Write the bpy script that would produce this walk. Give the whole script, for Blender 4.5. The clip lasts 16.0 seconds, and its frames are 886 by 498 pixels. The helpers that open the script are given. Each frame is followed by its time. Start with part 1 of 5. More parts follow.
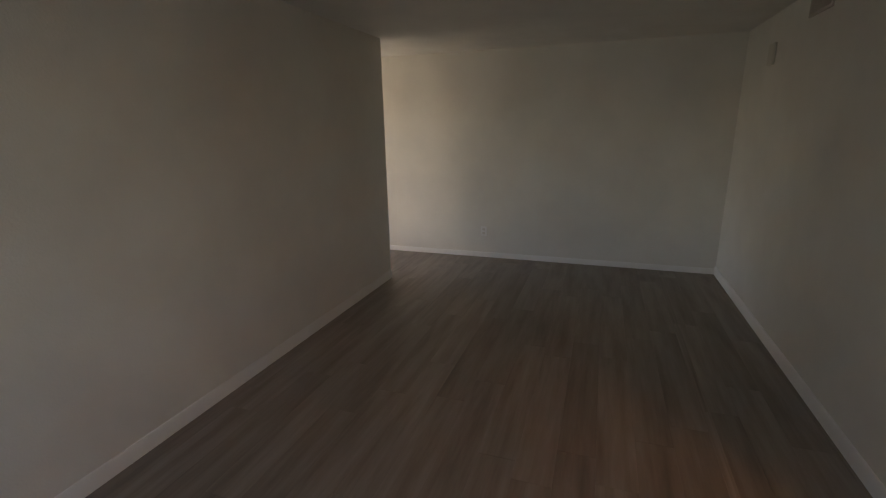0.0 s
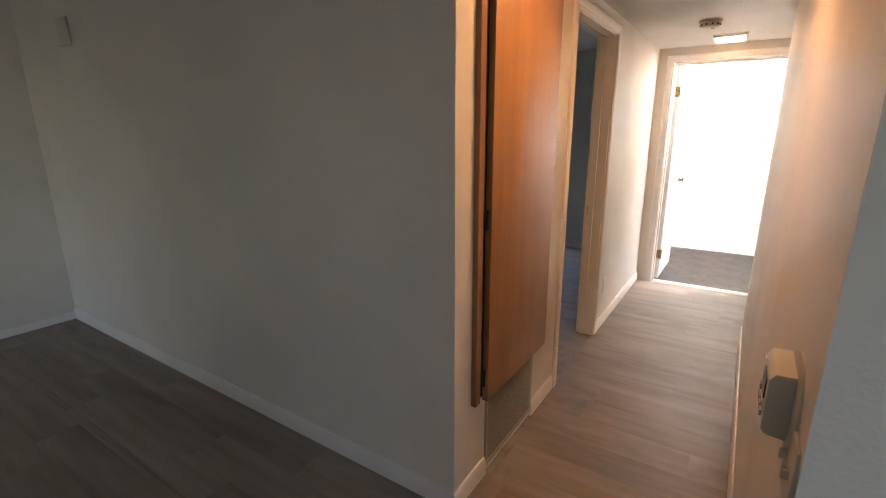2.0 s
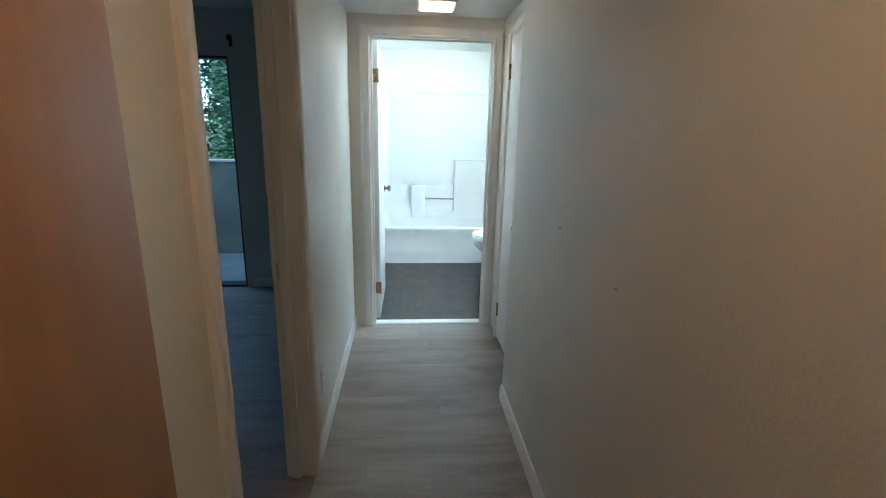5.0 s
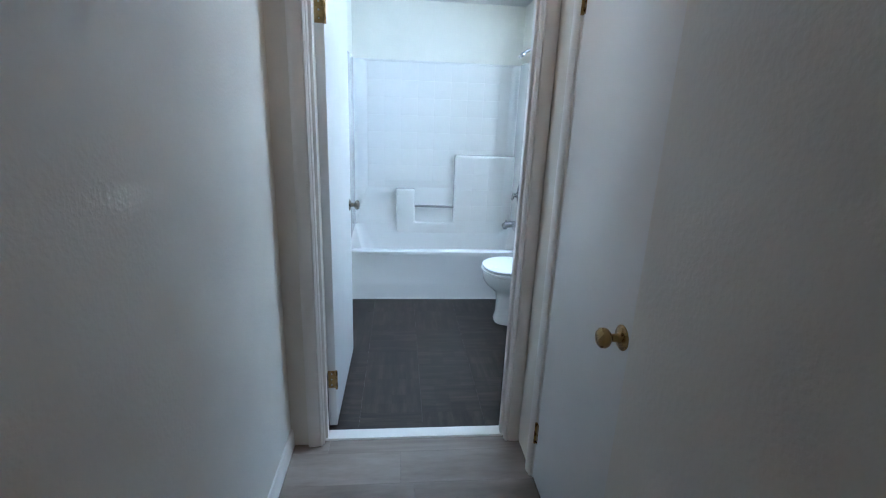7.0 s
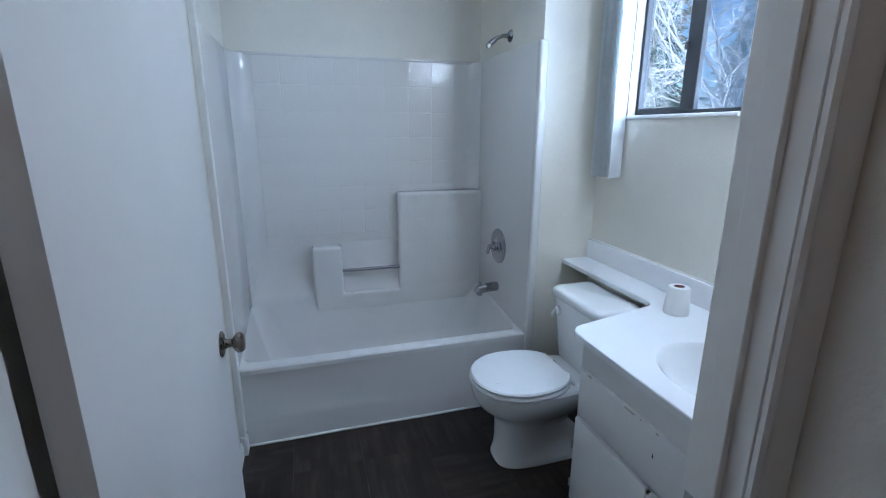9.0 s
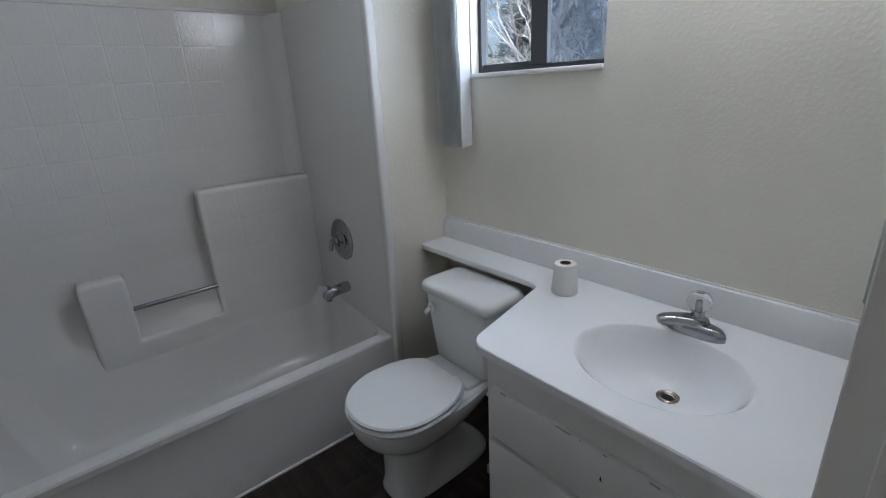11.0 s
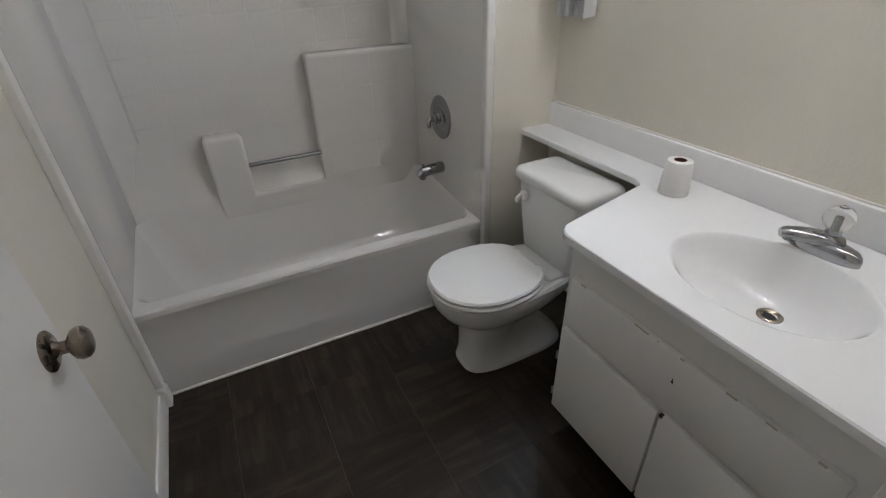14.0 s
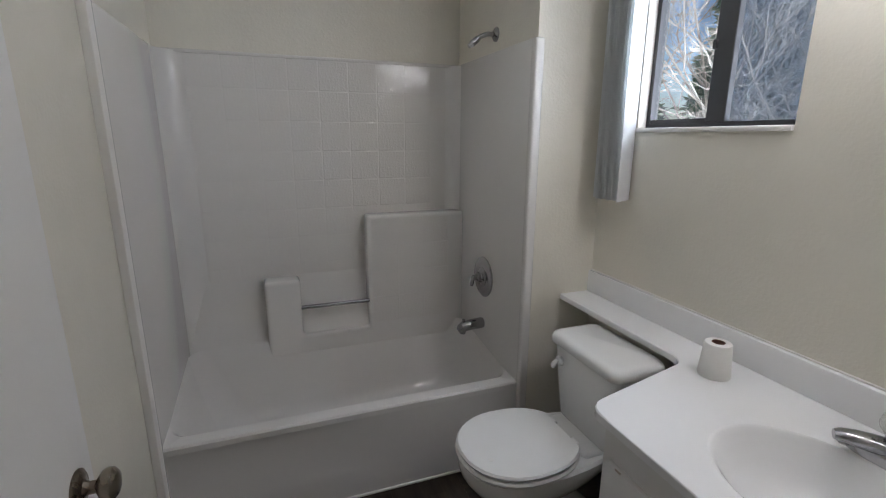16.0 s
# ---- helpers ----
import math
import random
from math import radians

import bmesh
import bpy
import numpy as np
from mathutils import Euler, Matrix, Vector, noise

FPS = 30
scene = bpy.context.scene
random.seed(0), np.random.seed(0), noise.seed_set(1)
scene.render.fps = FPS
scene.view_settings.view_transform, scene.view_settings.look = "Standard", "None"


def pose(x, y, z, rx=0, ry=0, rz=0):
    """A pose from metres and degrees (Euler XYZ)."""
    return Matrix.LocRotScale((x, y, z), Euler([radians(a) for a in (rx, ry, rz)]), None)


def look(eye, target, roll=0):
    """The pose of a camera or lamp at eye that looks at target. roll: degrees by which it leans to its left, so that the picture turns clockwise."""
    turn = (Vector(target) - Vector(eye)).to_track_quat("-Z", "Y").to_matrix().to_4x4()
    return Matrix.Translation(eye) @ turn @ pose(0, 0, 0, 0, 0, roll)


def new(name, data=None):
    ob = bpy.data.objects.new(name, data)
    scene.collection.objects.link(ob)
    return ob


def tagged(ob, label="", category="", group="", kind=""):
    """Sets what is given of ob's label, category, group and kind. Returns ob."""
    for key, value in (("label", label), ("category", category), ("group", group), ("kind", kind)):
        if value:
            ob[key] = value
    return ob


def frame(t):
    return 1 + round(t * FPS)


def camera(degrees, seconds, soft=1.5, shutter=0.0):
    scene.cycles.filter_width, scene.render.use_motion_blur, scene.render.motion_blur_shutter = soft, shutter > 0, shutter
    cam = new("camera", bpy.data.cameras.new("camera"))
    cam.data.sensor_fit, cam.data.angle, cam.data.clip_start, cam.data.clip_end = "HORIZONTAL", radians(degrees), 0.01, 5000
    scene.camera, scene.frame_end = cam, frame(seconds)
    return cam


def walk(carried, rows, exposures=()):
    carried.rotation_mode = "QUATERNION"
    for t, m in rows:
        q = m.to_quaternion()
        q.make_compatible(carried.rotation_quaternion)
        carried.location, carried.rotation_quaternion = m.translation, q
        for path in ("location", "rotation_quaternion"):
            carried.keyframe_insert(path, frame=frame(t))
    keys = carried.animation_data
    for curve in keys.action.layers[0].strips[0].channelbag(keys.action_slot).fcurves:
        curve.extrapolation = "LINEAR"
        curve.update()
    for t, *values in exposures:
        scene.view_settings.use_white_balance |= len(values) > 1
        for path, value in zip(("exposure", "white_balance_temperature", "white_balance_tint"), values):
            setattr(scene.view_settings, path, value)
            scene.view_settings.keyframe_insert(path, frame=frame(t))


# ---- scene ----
cam = camera(87.8, 16.0, 1.1)
PATH = [
    (0, (1.191, -4.651, 1.54), (-0.636, -5.284, 1.025), -0.9),
    (0.5, (1.012, -4.826, 1.539), (-0.92, -4.826, 1.025), -0.7),
    (1, (0.798, -4.847, 1.505), (-1.083, -4.351, 1.018), 0.2),
    (1.5, (0.533, -4.844, 1.525), (-1.097, -3.789, 1.005), -0.3),
    (2, (0.307, -4.751, 1.456), (-0.753, -3.129, 0.957), -0.2),
    (2.5, (0.139, -4.559, 1.436), (-0.539, -2.732, 0.985), -0.4),
    (3, (0.013, -4.391, 1.446), (-0.356, -2.477, 1.0), -0.1),
    (3.5, (-0.114, -4.211, 1.44), (-0.17, -2.26, 1.002), -0.9),
    (4, (-0.112, -3.945, 1.439), (-0.113, -2.002, 0.966), -0.4),
    (4.5, (-0.08, -3.612, 1.441), (-0.042, -1.68, 0.924), 1.9),
    (5, (-0.1, -3.252, 1.441), (0.058, -1.323, 0.94), 1.3),
    (5.2, (-0.103, -3.125, 1.433), (0.088, -1.193, 0.953), 1.2),
    (7.5, (-0.008, -1.392, 1.457), (0.192, 0.511, 0.878), 2.6),
    (8, (-0.048, -1.032, 1.464), (0.265, 0.86, 0.898), 1.1),
    (8.5, (-0.051, -0.658, 1.444), (0.33, 1.227, 0.893), 0.7),
    (9, (-0.068, -0.384, 1.462), (0.491, 1.47, 0.959), 0.2),
    (9.2, (-0.063, -0.306, 1.467), (0.58, 1.527, 0.99), 0.2),
    (11.3, (0.007, 0.068, 1.477), (1.245, 1.452, 0.735), -3.4),
    (11.5, (0.008, 0.07, 1.456), (1.213, 1.428, 0.618), -4.5),
    (12, (0.019, 0.086, 1.43), (1.13, 1.373, 0.377), -6.4),
    (12.5, (0.022, 0.085, 1.409), (1.063, 1.324, 0.235), -6.2),
    (13, (0.018, 0.082, 1.399), (0.961, 1.375, 0.2), -4.5),
    (13.5, (0.013, 0.072, 1.403), (0.842, 1.486, 0.258), -3.1),
    (14, (0.015, 0.057, 1.417), (0.767, 1.587, 0.371), -1.9),
    (14.5, (0.027, 0.038, 1.438), (0.751, 1.682, 0.557), -0.5),
    (15, (0.033, 0.023, 1.456), (0.713, 1.768, 0.754), -0.1),
    (15.5, (0.041, 0.015, 1.473), (0.714, 1.816, 0.923), 0.3),
    (16, (0.036, 0.007, 1.488), (0.705, 1.832, 1.016), 0.3),
]
EXPOSURES = [(0.0, 1.9, 7100, 19), (0.5, 2.05, 7400, 22), (1.0, 2.35, 7300, 22), (1.5, 2.45, 7000, 20), (2.2, 2.45, 6200, 18), (3.0, 1.8, 5800, 18), (3.5, 1.6, 5550, 18), (4.5, 1.45, 4900, 8), (5.0, 1.2, 4650, -6), (7.5, 0.25, 4450, 6), (8.5, -0.4, 4650, 9), (9.0, -0.62, 4650, 10), (11.4, -1.35, 5600, 14), (12.5, -1.25, 5900, 15), (13.5, -0.9, 6000, 15), (14.5, -1.02, 6000, 15), (16.0, -1.22, 5950, 16)]
walk(cam, [(t, look(eye, target, roll)) for t, eye, target, roll in PATH], EXPOSURES)

# ---------------------------------------------------------------- light
WORLD_STRENGTH = 0.15
world = bpy.data.worlds.new("sky")
scene.world = world
world.use_nodes = True
_wn = world.node_tree
_sky = _wn.nodes.new("ShaderNodeTexSky")
_sky.sky_type, _sky.sun_disc = "NISHITA", False
_sky.sun_elevation, _sky.sun_rotation = radians(38), radians(220)
_wn.links.new(_sky.outputs[0], _wn.nodes["Background"].inputs[0])
_wn.nodes["Background"].inputs[1].default_value = WORLD_STRENGTH


def sun(strength, angle, elevation, turn):
    d = bpy.data.lights.new("sun", "SUN")
    d.energy, d.angle, d.color = strength, radians(angle), (1.0, 0.95, 0.88)
    ob = new("sun", d)
    ob.matrix_world = pose(0, 0, 8, 90 - elevation, 0, turn)
    return ob


def area_lamp(name, eye, target, w, h, watts, color):
    d = bpy.data.lights.new(name, "AREA")
    d.shape, d.size, d.size_y, d.energy, d.color = "RECTANGLE", w, h, watts, color
    ob = new(name, d)
    ob.matrix_world = look(eye, target)
    return ob


sun(5.0, 4, 38, -40)
DAY = (0.87, 0.94, 1.0)
area_lamp("daylight_bath_high", (2.3, 1.25, 2.95), (0.6, 1.2, 1.0), 1.8, 1.0, 110, DAY)
area_lamp("daylight_bath_side", (2.55, -0.55, 2.05), (0.75, 2.3, 1.5), 2.0, 1.7, 250, DAY)
area_lamp("daylight_bath_low", (3.2, 1.2, 0.92), (1.40, 1.2, 1.86), 2.4, 0.8, 750, DAY)
area_lamp("daylight_living", (2.58, -5.4, 1.35), (-1.0, -5.3, 1.1), 1.2, 1.2, 1.8, (0.80, 0.90, 1.0))
area_lamp("daylight_dining", (-3.0, -9.15, 1.3), (-3.2, -6.0, 1.0), 1.7, 1.6, 0.5, (1.0, 0.9, 0.75))
area_lamp("daylight_bedroom", (-2.5, 1.6, 2.75), (-2.2, -0.6, 0.2), 1.6, 0.8, 8, (0.6, 0.8, 1.0))



# ---------------------------------------------------------------- materials
def mat(name, color, rough=0.5, metal=0.0):
    m = bpy.data.materials.new(name)
    m.use_nodes = True
    b = m.node_tree.nodes["Principled BSDF"]
    b.inputs["Base Color"].default_value = (*color, 1)
    b.inputs["Roughness"].default_value = rough
    b.inputs["Metallic"].default_value = metal
    return m


def nd(m, kind, **inputs):
    n = m.node_tree.nodes.new(kind)
    for k, v in inputs.items():
        n.inputs[k.replace("_", " ")].default_value = v
    return n


def ln(m, a, b):
    m.node_tree.links.new(a, b)


def coords(m, scale=(1, 1, 1)):
    tc, mp = nd(m, "ShaderNodeTexCoord"), nd(m, "ShaderNodeMapping")
    mp.inputs["Scale"].default_value = scale
    ln(m, tc.outputs["Object"], mp.inputs["Vector"])
    return mp.outputs["Vector"]


def noise_of(m, vec, scale, detail=3.0, rough=0.55):
    n = nd(m, "ShaderNodeTexNoise", Scale=scale, Detail=detail, Roughness=rough)
    ln(m, vec, n.inputs["Vector"])
    return n.outputs["Fac"]


def ramp(m, fac, stops):
    r = nd(m, "ShaderNodeValToRGB")
    e = r.color_ramp.elements
    while len(e) < len(stops):
        e.new(0.5)
    for el, (p, c) in zip(e, stops):
        el.position, el.color = p, (*c, 1)
    ln(m, fac, r.inputs["Fac"])
    return r.outputs["Color"]


def mix(m, fac, a, b, mode="MIX"):
    n = nd(m, "ShaderNodeMix")
    n.data_type, n.blend_type = "RGBA", mode
    for sock, v in ((n.inputs[0], fac), (n.inputs[6], a), (n.inputs[7], b)):
        if isinstance(v, (int, float)):
            sock.default_value = v
        elif isinstance(v, tuple):
            sock.default_value = (*v, 1)
        else:
            ln(m, v, sock)
    return n.outputs[2]


def bsdf(m):
    return m.node_tree.nodes["Principled BSDF"]


def bump(m, height, strength, distance=0.002, normal=None):
    n = nd(m, "ShaderNodeBump", Strength=strength, Distance=distance)
    ln(m, height, n.inputs["Height"])
    if normal is not None:
        ln(m, normal, n.inputs["Normal"])
    ln(m, n.outputs["Normal"], bsdf(m).inputs["Normal"])
    return n.outputs["Normal"]


def rough_vary(m, fac, lo, hi):
    r = nd(m, "ShaderNodeMapRange")
    r.inputs["To Min"].default_value, r.inputs["To Max"].default_value = lo, hi
    ln(m, fac, r.inputs["Value"])
    ln(m, r.outputs["Result"], bsdf(m).inputs["Roughness"])


def paint(name, color, rough=0.6, peel=0.35, scale=90.0, dirt=0.06):
    """Rolled wall paint with an orange-peel relief and faint scuffs."""
    m = mat(name, color, rough)
    v = coords(m)
    big, fine = noise_of(m, v, 1.7, 4), noise_of(m, v, scale, 2.5, 0.5)
    dark = tuple(c * (1 - dirt * 2) for c in color)
    ln(m, mix(m, ramp(m, big, [(0.35, (0, 0, 0)), (0.75, (1, 1, 1))]), color, dark), bsdf(m).inputs["Base Color"])
    knock = ramp(m, fine, [(0.42, (0, 0, 0)), (0.62, (1, 1, 1))])
    bump(m, knock, peel, 0.0018)
    rough_vary(m, big, rough - 0.08, rough + 0.1)
    return m


def wood(name, dark, light, rough=0.4, axis="z"):
    """Veneer with long grain and soft cathedral figure."""
    m = mat(name, light, rough)
    s = {"z": (8, 8, 0.7), "x": (0.7, 8, 8), "y": (8, 0.7, 8)}[axis]
    v = coords(m, s)
    f1 = noise_of(m, v, 1.6, 5, 0.6)
    v2 = coords(m, tuple(c * 7 if c > 1 else c * 3 for c in s))
    f2 = noise_of(m, v2, 2.0, 3, 0.6)
    c1 = ramp(m, f1, [(0.18, dark), (0.70, light)])
    c2 = mix(m, ramp(m, f2, [(0.45, (0, 0, 0)), (0.75, (0.13, 0.13, 0.13))]), c1, dark)
    ln(m, c2, bsdf(m).inputs["Base Color"])
    bump(m, f2, 0.12, 0.0006)
    rough_vary(m, f1, rough - 0.05, rough + 0.12)
    return m


def plank_material(name):
    """Grey-brown vinyl planks: each one its own tone, streaks along x."""
    m = mat(name, (0.25, 0.21, 0.175), 0.45)
    info = nd(m, "ShaderNodeObjectInfo")
    tc = nd(m, "ShaderNodeTexCoord")
    mp = nd(m, "ShaderNodeMapping")
    mp.inputs["Scale"].default_value = (0.9, 6.5, 6.5)
    ln(m, tc.outputs["Object"], mp.inputs["Vector"])
    w = nd(m, "ShaderNodeVectorMath")
    w.operation = "SCALE"
    w.inputs[0].default_value = (37, 19, 53)
    ln(m, info.outputs["Random"], w.inputs["Scale"])
    add = nd(m, "ShaderNodeVectorMath")
    ln(m, mp.outputs["Vector"], add.inputs[0])
    ln(m, w.outputs["Vector"], add.inputs[1])
    f1 = noise_of(m, add.outputs["Vector"], 1.5, 5, 0.6)
    mp2 = nd(m, "ShaderNodeMapping")
    mp2.inputs["Scale"].default_value = (2.2, 5.5, 1)
    ln(m, add.outputs["Vector"], mp2.inputs["Vector"])
    f2 = noise_of(m, mp2.outputs["Vector"], 1.2, 3, 0.6)
    c = ramp(m, f1, [(0.30, (0.185, 0.150, 0.122)), (0.5, (0.268, 0.224, 0.187)), (0.70, (0.335, 0.288, 0.246))])
    tone = ramp(m, info.outputs["Random"], [(0.0, (0.84, 0.83, 0.82)), (0.5, (0.96, 0.96, 0.96)), (1.0, (1.06, 1.06, 1.06))])
    c = mix(m, 1.0, c, tone, "MULTIPLY")
    c = mix(m, ramp(m, f2, [(0.5, (0, 0, 0)), (0.8, (0.24, 0.24, 0.24))]), c, (0.15, 0.122, 0.10))
    ln(m, c, bsdf(m).inputs["Base Color"])
    bump(m, f2, 0.15, 0.0006)
    rough_vary(m, f1, 0.36, 0.52)
    return m


def bath_tile_material(name):
    """Dark brown vinyl tile with cross-hatched streaks that turn from tile to tile."""
    m = mat(name, (0.05, 0.042, 0.038), 0.3)
    info, tc = nd(m, "ShaderNodeObjectInfo"), nd(m, "ShaderNodeTexCoord")
    gt = nd(m, "ShaderNodeMath")
    gt.operation = "GREATER_THAN"
    gt.inputs[1].default_value = 0.5
    ln(m, info.outputs["Random"], gt.inputs[0])
    cols = []
    for sc in ((26, 3, 1), (3, 26, 1)):
        mp = nd(m, "ShaderNodeMapping")
        mp.inputs["Scale"].default_value = sc
        ln(m, tc.outputs["Object"], mp.inputs["Vector"])
        w = nd(m, "ShaderNodeVectorMath")
        w.operation = "SCALE"
        w.inputs[0].default_value = (91, 57, 23)
        ln(m, info.outputs["Random"], w.inputs["Scale"])
        add = nd(m, "ShaderNodeVectorMath")
        ln(m, mp.outputs["Vector"], add.inputs[0])
        ln(m, w.outputs["Vector"], add.inputs[1])
        cols.append(noise_of(m, add.outputs["Vector"], 1.0, 4, 0.65))
    fac = nd(m, "ShaderNodeMix")
    ln(m, gt.outputs[0], fac.inputs[0])
    ln(m, cols[0], fac.inputs[2])
    ln(m, cols[1], fac.inputs[3])
    snap = nd(m, "ShaderNodeVectorMath")
    snap.operation = "SNAP"
    snap.inputs[1].default_value = (0.0763, 0.0763, 1.0)
    ln(m, tc.outputs["Object"], snap.inputs[0])
    cell = nd(m, "ShaderNodeTexWhiteNoise")
    cell.noise_dimensions = "4D"
    ln(m, snap.outputs["Vector"], cell.inputs["Vector"])
    ln(m, info.outputs["Random"], cell.inputs["W"])
    block = nd(m, "ShaderNodeMath")
    block.operation = "MULTIPLY_ADD"
    block.inputs[1].default_value = 0.16
    ln(m, cell.outputs["Value"], block.inputs[0])
    off = nd(m, "ShaderNodeMath")
    off.inputs[1].default_value = -0.08
    ln(m, fac.outputs[0], off.inputs[0])
    ln(m, off.outputs[0], block.inputs[2])
    bsdf(m).inputs["Specular IOR Level"].default_value = 0.32
    c = ramp(m, block.outputs[0], [(0.30, (0.013, 0.0088, 0.0064)), (0.5, (0.0235, 0.0165, 0.0122)), (0.70, (0.046, 0.0335, 0.0255))])
    ln(m, c, bsdf(m).inputs["Base Color"])
    scuff = noise_of(m, coords(m), 5.0, 4)
    rough_vary(m, scuff, 0.20, 0.44)
    bump(m, fac.outputs[0], 0.1, 0.0008)
    return m


def gloss(name, color, rough=0.12, wave=0.08, scale=14.0, grime=0.04):
    """Glossy moulded surface with a slightly wavy skin."""
    m = mat(name, color, rough)
    v = coords(m)
    big, f = noise_of(m, v, 2.3, 3), noise_of(m, v, scale, 2)
    ln(m, mix(m, ramp(m, big, [(0.4, (0, 0, 0)), (0.8, (1, 1, 1))]), color, tuple(c * (1 - grime * 2) for c in color)), bsdf(m).inputs["Base Color"])
    bump(m, f, wave, 0.004)
    rough_vary(m, big, rough * 0.8, rough * 1.4)
    return m


def metal(name, color, rough=0.12):
    m = mat(name, color, rough, 1.0)
    f = noise_of(m, coords(m), 40, 4)
    rough_vary(m, f, rough * 0.7, rough * 1.6)
    return m


def leaf_material(name, lo, hi):
    m = mat(name, hi, 0.6)
    g = nd(m, "ShaderNodeNewGeometry")
    ln(m, ramp(m, g.outputs["Random Per Island"], [(0.0, lo), (1.0, hi)]), bsdf(m).inputs["Base Color"])
    return m


CREAM = (0.76, 0.73, 0.655)
WALL = paint("wall_paint_cream", CREAM, 0.44, 0.19, 95)
BATH_WALL = paint("bath_wall_paint", (0.78, 0.745, 0.645), 0.42, 0.20, 88)
CEIL = paint("ceiling_paint", (0.74, 0.72, 0.67), 0.6, 0.3, 60)
TRIM = paint("trim_paint", (0.83, 0.81, 0.765), 0.38, 0.08, 30, 0.05)
DOOR = paint("door_paint", (0.78, 0.77, 0.74), 0.32, 0.05, 25, 0.04)
CAB = paint("cabinet_paint", (0.77, 0.76, 0.73), 0.42, 0.06, 35, 0.05)
CHIP = paint("chipped_paint_edge", (0.50, 0.44, 0.37), 0.8, 0.3, 120)
OAK = wood("oak_veneer", (0.27, 0.132, 0.052), (0.40, 0.215, 0.090), 0.36, "z")
OAK_EDGE = wood("oak_frame", (0.20, 0.10, 0.05), (0.33, 0.18, 0.09), 0.5, "z")
PLANK = plank_material("vinyl_plank")
SUBFLOOR = paint("plank_joint", (0.15, 0.125, 0.10), 0.8, 0.2, 60)
TILE = bath_tile_material("dark_vinyl_tile")
TILE_JOINT = paint("tile_joint", (0.022, 0.016, 0.0125), 0.7, 0.2, 60)
FIBRE = gloss("fibreglass", (0.72, 0.695, 0.655), 0.045, 0.30, 80, 0.02)
FIBRE_FLAT = gloss("smooth_fibreglass", (0.72, 0.70, 0.665), 0.07, 0.05, 30, 0.02)
TUBMAT = gloss("tub_enamel", (0.72, 0.70, 0.67), 0.10, 0.05, 9, 0.02)
PORC = gloss("porcelain", (0.83, 0.83, 0.81), 0.07, 0.02, 6)
SEATM = gloss("toilet_seat_plastic", (0.84, 0.84, 0.82), 0.2, 0.02, 8)
MARBLE = gloss("cultured_marble", (0.88, 0.88, 0.875), 0.07, 0.01, 5, 0.02)
CHROME = metal("chrome", (0.34, 0.34, 0.35), 0.10)
STEEL = metal("brushed_steel", (0.5, 0.49, 0.47), 0.3)
NICKEL = metal("worn_nickel", (0.24, 0.205, 0.165), 0.24)
BRASS = metal("worn_brass", (0.34, 0.225, 0.085), 0.24)
BRONZE = paint("dark_bronze_frame", (0.012, 0.0115, 0.0115), 0.55, 0.05, 40)
PLASTIC = gloss("ivory_plastic", (0.66, 0.62, 0.54), 0.38, 0.02, 20)
GREYPL = gloss("grey_plastic", (0.32, 0.30, 0.27), 0.45, 0.02, 20)
LCD = gloss("dark_lcd", (0.05, 0.055, 0.05), 0.15, 0.0, 5)
VENTM = paint("vent_enamel", (0.50, 0.46, 0.40), 0.5, 0.05, 40, 0.12)
# Near-black for the shade inside holes, gaps and the toe recess; also paint chips.
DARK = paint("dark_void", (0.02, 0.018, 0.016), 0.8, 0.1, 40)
BLACK = paint("black_rubber", (0.015, 0.015, 0.015), 0.6, 0.1, 40)
PAPER = paint("tissue_paper", (0.82, 0.81, 0.78), 0.9, 0.15, 60)
CARD = paint("card_core", (0.16, 0.07, 0.05), 0.9, 0.2, 80)
CAULK = paint("caulk_line", (0.72, 0.70, 0.66), 0.5, 0.3, 60)
BLIND = gloss("blind_vinyl", (0.88, 0.88, 0.87), 0.30, 0.03, 30)
_tr, _mx = nd(BLIND, "ShaderNodeBsdfTranslucent", Color=(0.85, 0.87, 0.88, 1)), nd(BLIND, "ShaderNodeMixShader", Fac=0.4)
ln(BLIND, bsdf(BLIND).outputs[0], _mx.inputs[1])
ln(BLIND, _tr.outputs[0], _mx.inputs[2])
ln(BLIND, _mx.outputs[0], BLIND.node_tree.nodes["Material Output"].inputs["Surface"])
CONCRETE = paint("balcony_concrete", (0.30, 0.31, 0.30), 0.85, 0.5, 40, 0.25)
STUCCO = paint("balcony_stucco", (0.34, 0.34, 0.29), 0.85, 0.6, 60, 0.22)
GROUND = paint("grass_ground", (0.075, 0.085, 0.04), 0.9, 0.6, 9, 0.3)
BARK = paint("bark", (0.20, 0.165, 0.135), 0.9, 0.8, 40, 0.2)
TWIG = paint("pale_twig_bark", (0.42, 0.38, 0.33), 0.85, 0.4, 60, 0.2)
LEAF_CY = leaf_material("cypress_leaf", (0.030, 0.075, 0.045), (0.11, 0.19, 0.105))
LEAF_CO = leaf_material("conifer_leaf", (0.045, 0.085, 0.068), (0.12, 0.17, 0.13))
MIRROR = metal("mirror_silver", (0.85, 0.86, 0.86), 0.02)


def glass_material(name, tint, rough=0.0):
    m = mat(name, tint, rough)
    bsdf(m).inputs["Transmission Weight"].default_value = 1.0
    bsdf(m).inputs["IOR"].default_value = 1.45
    return m


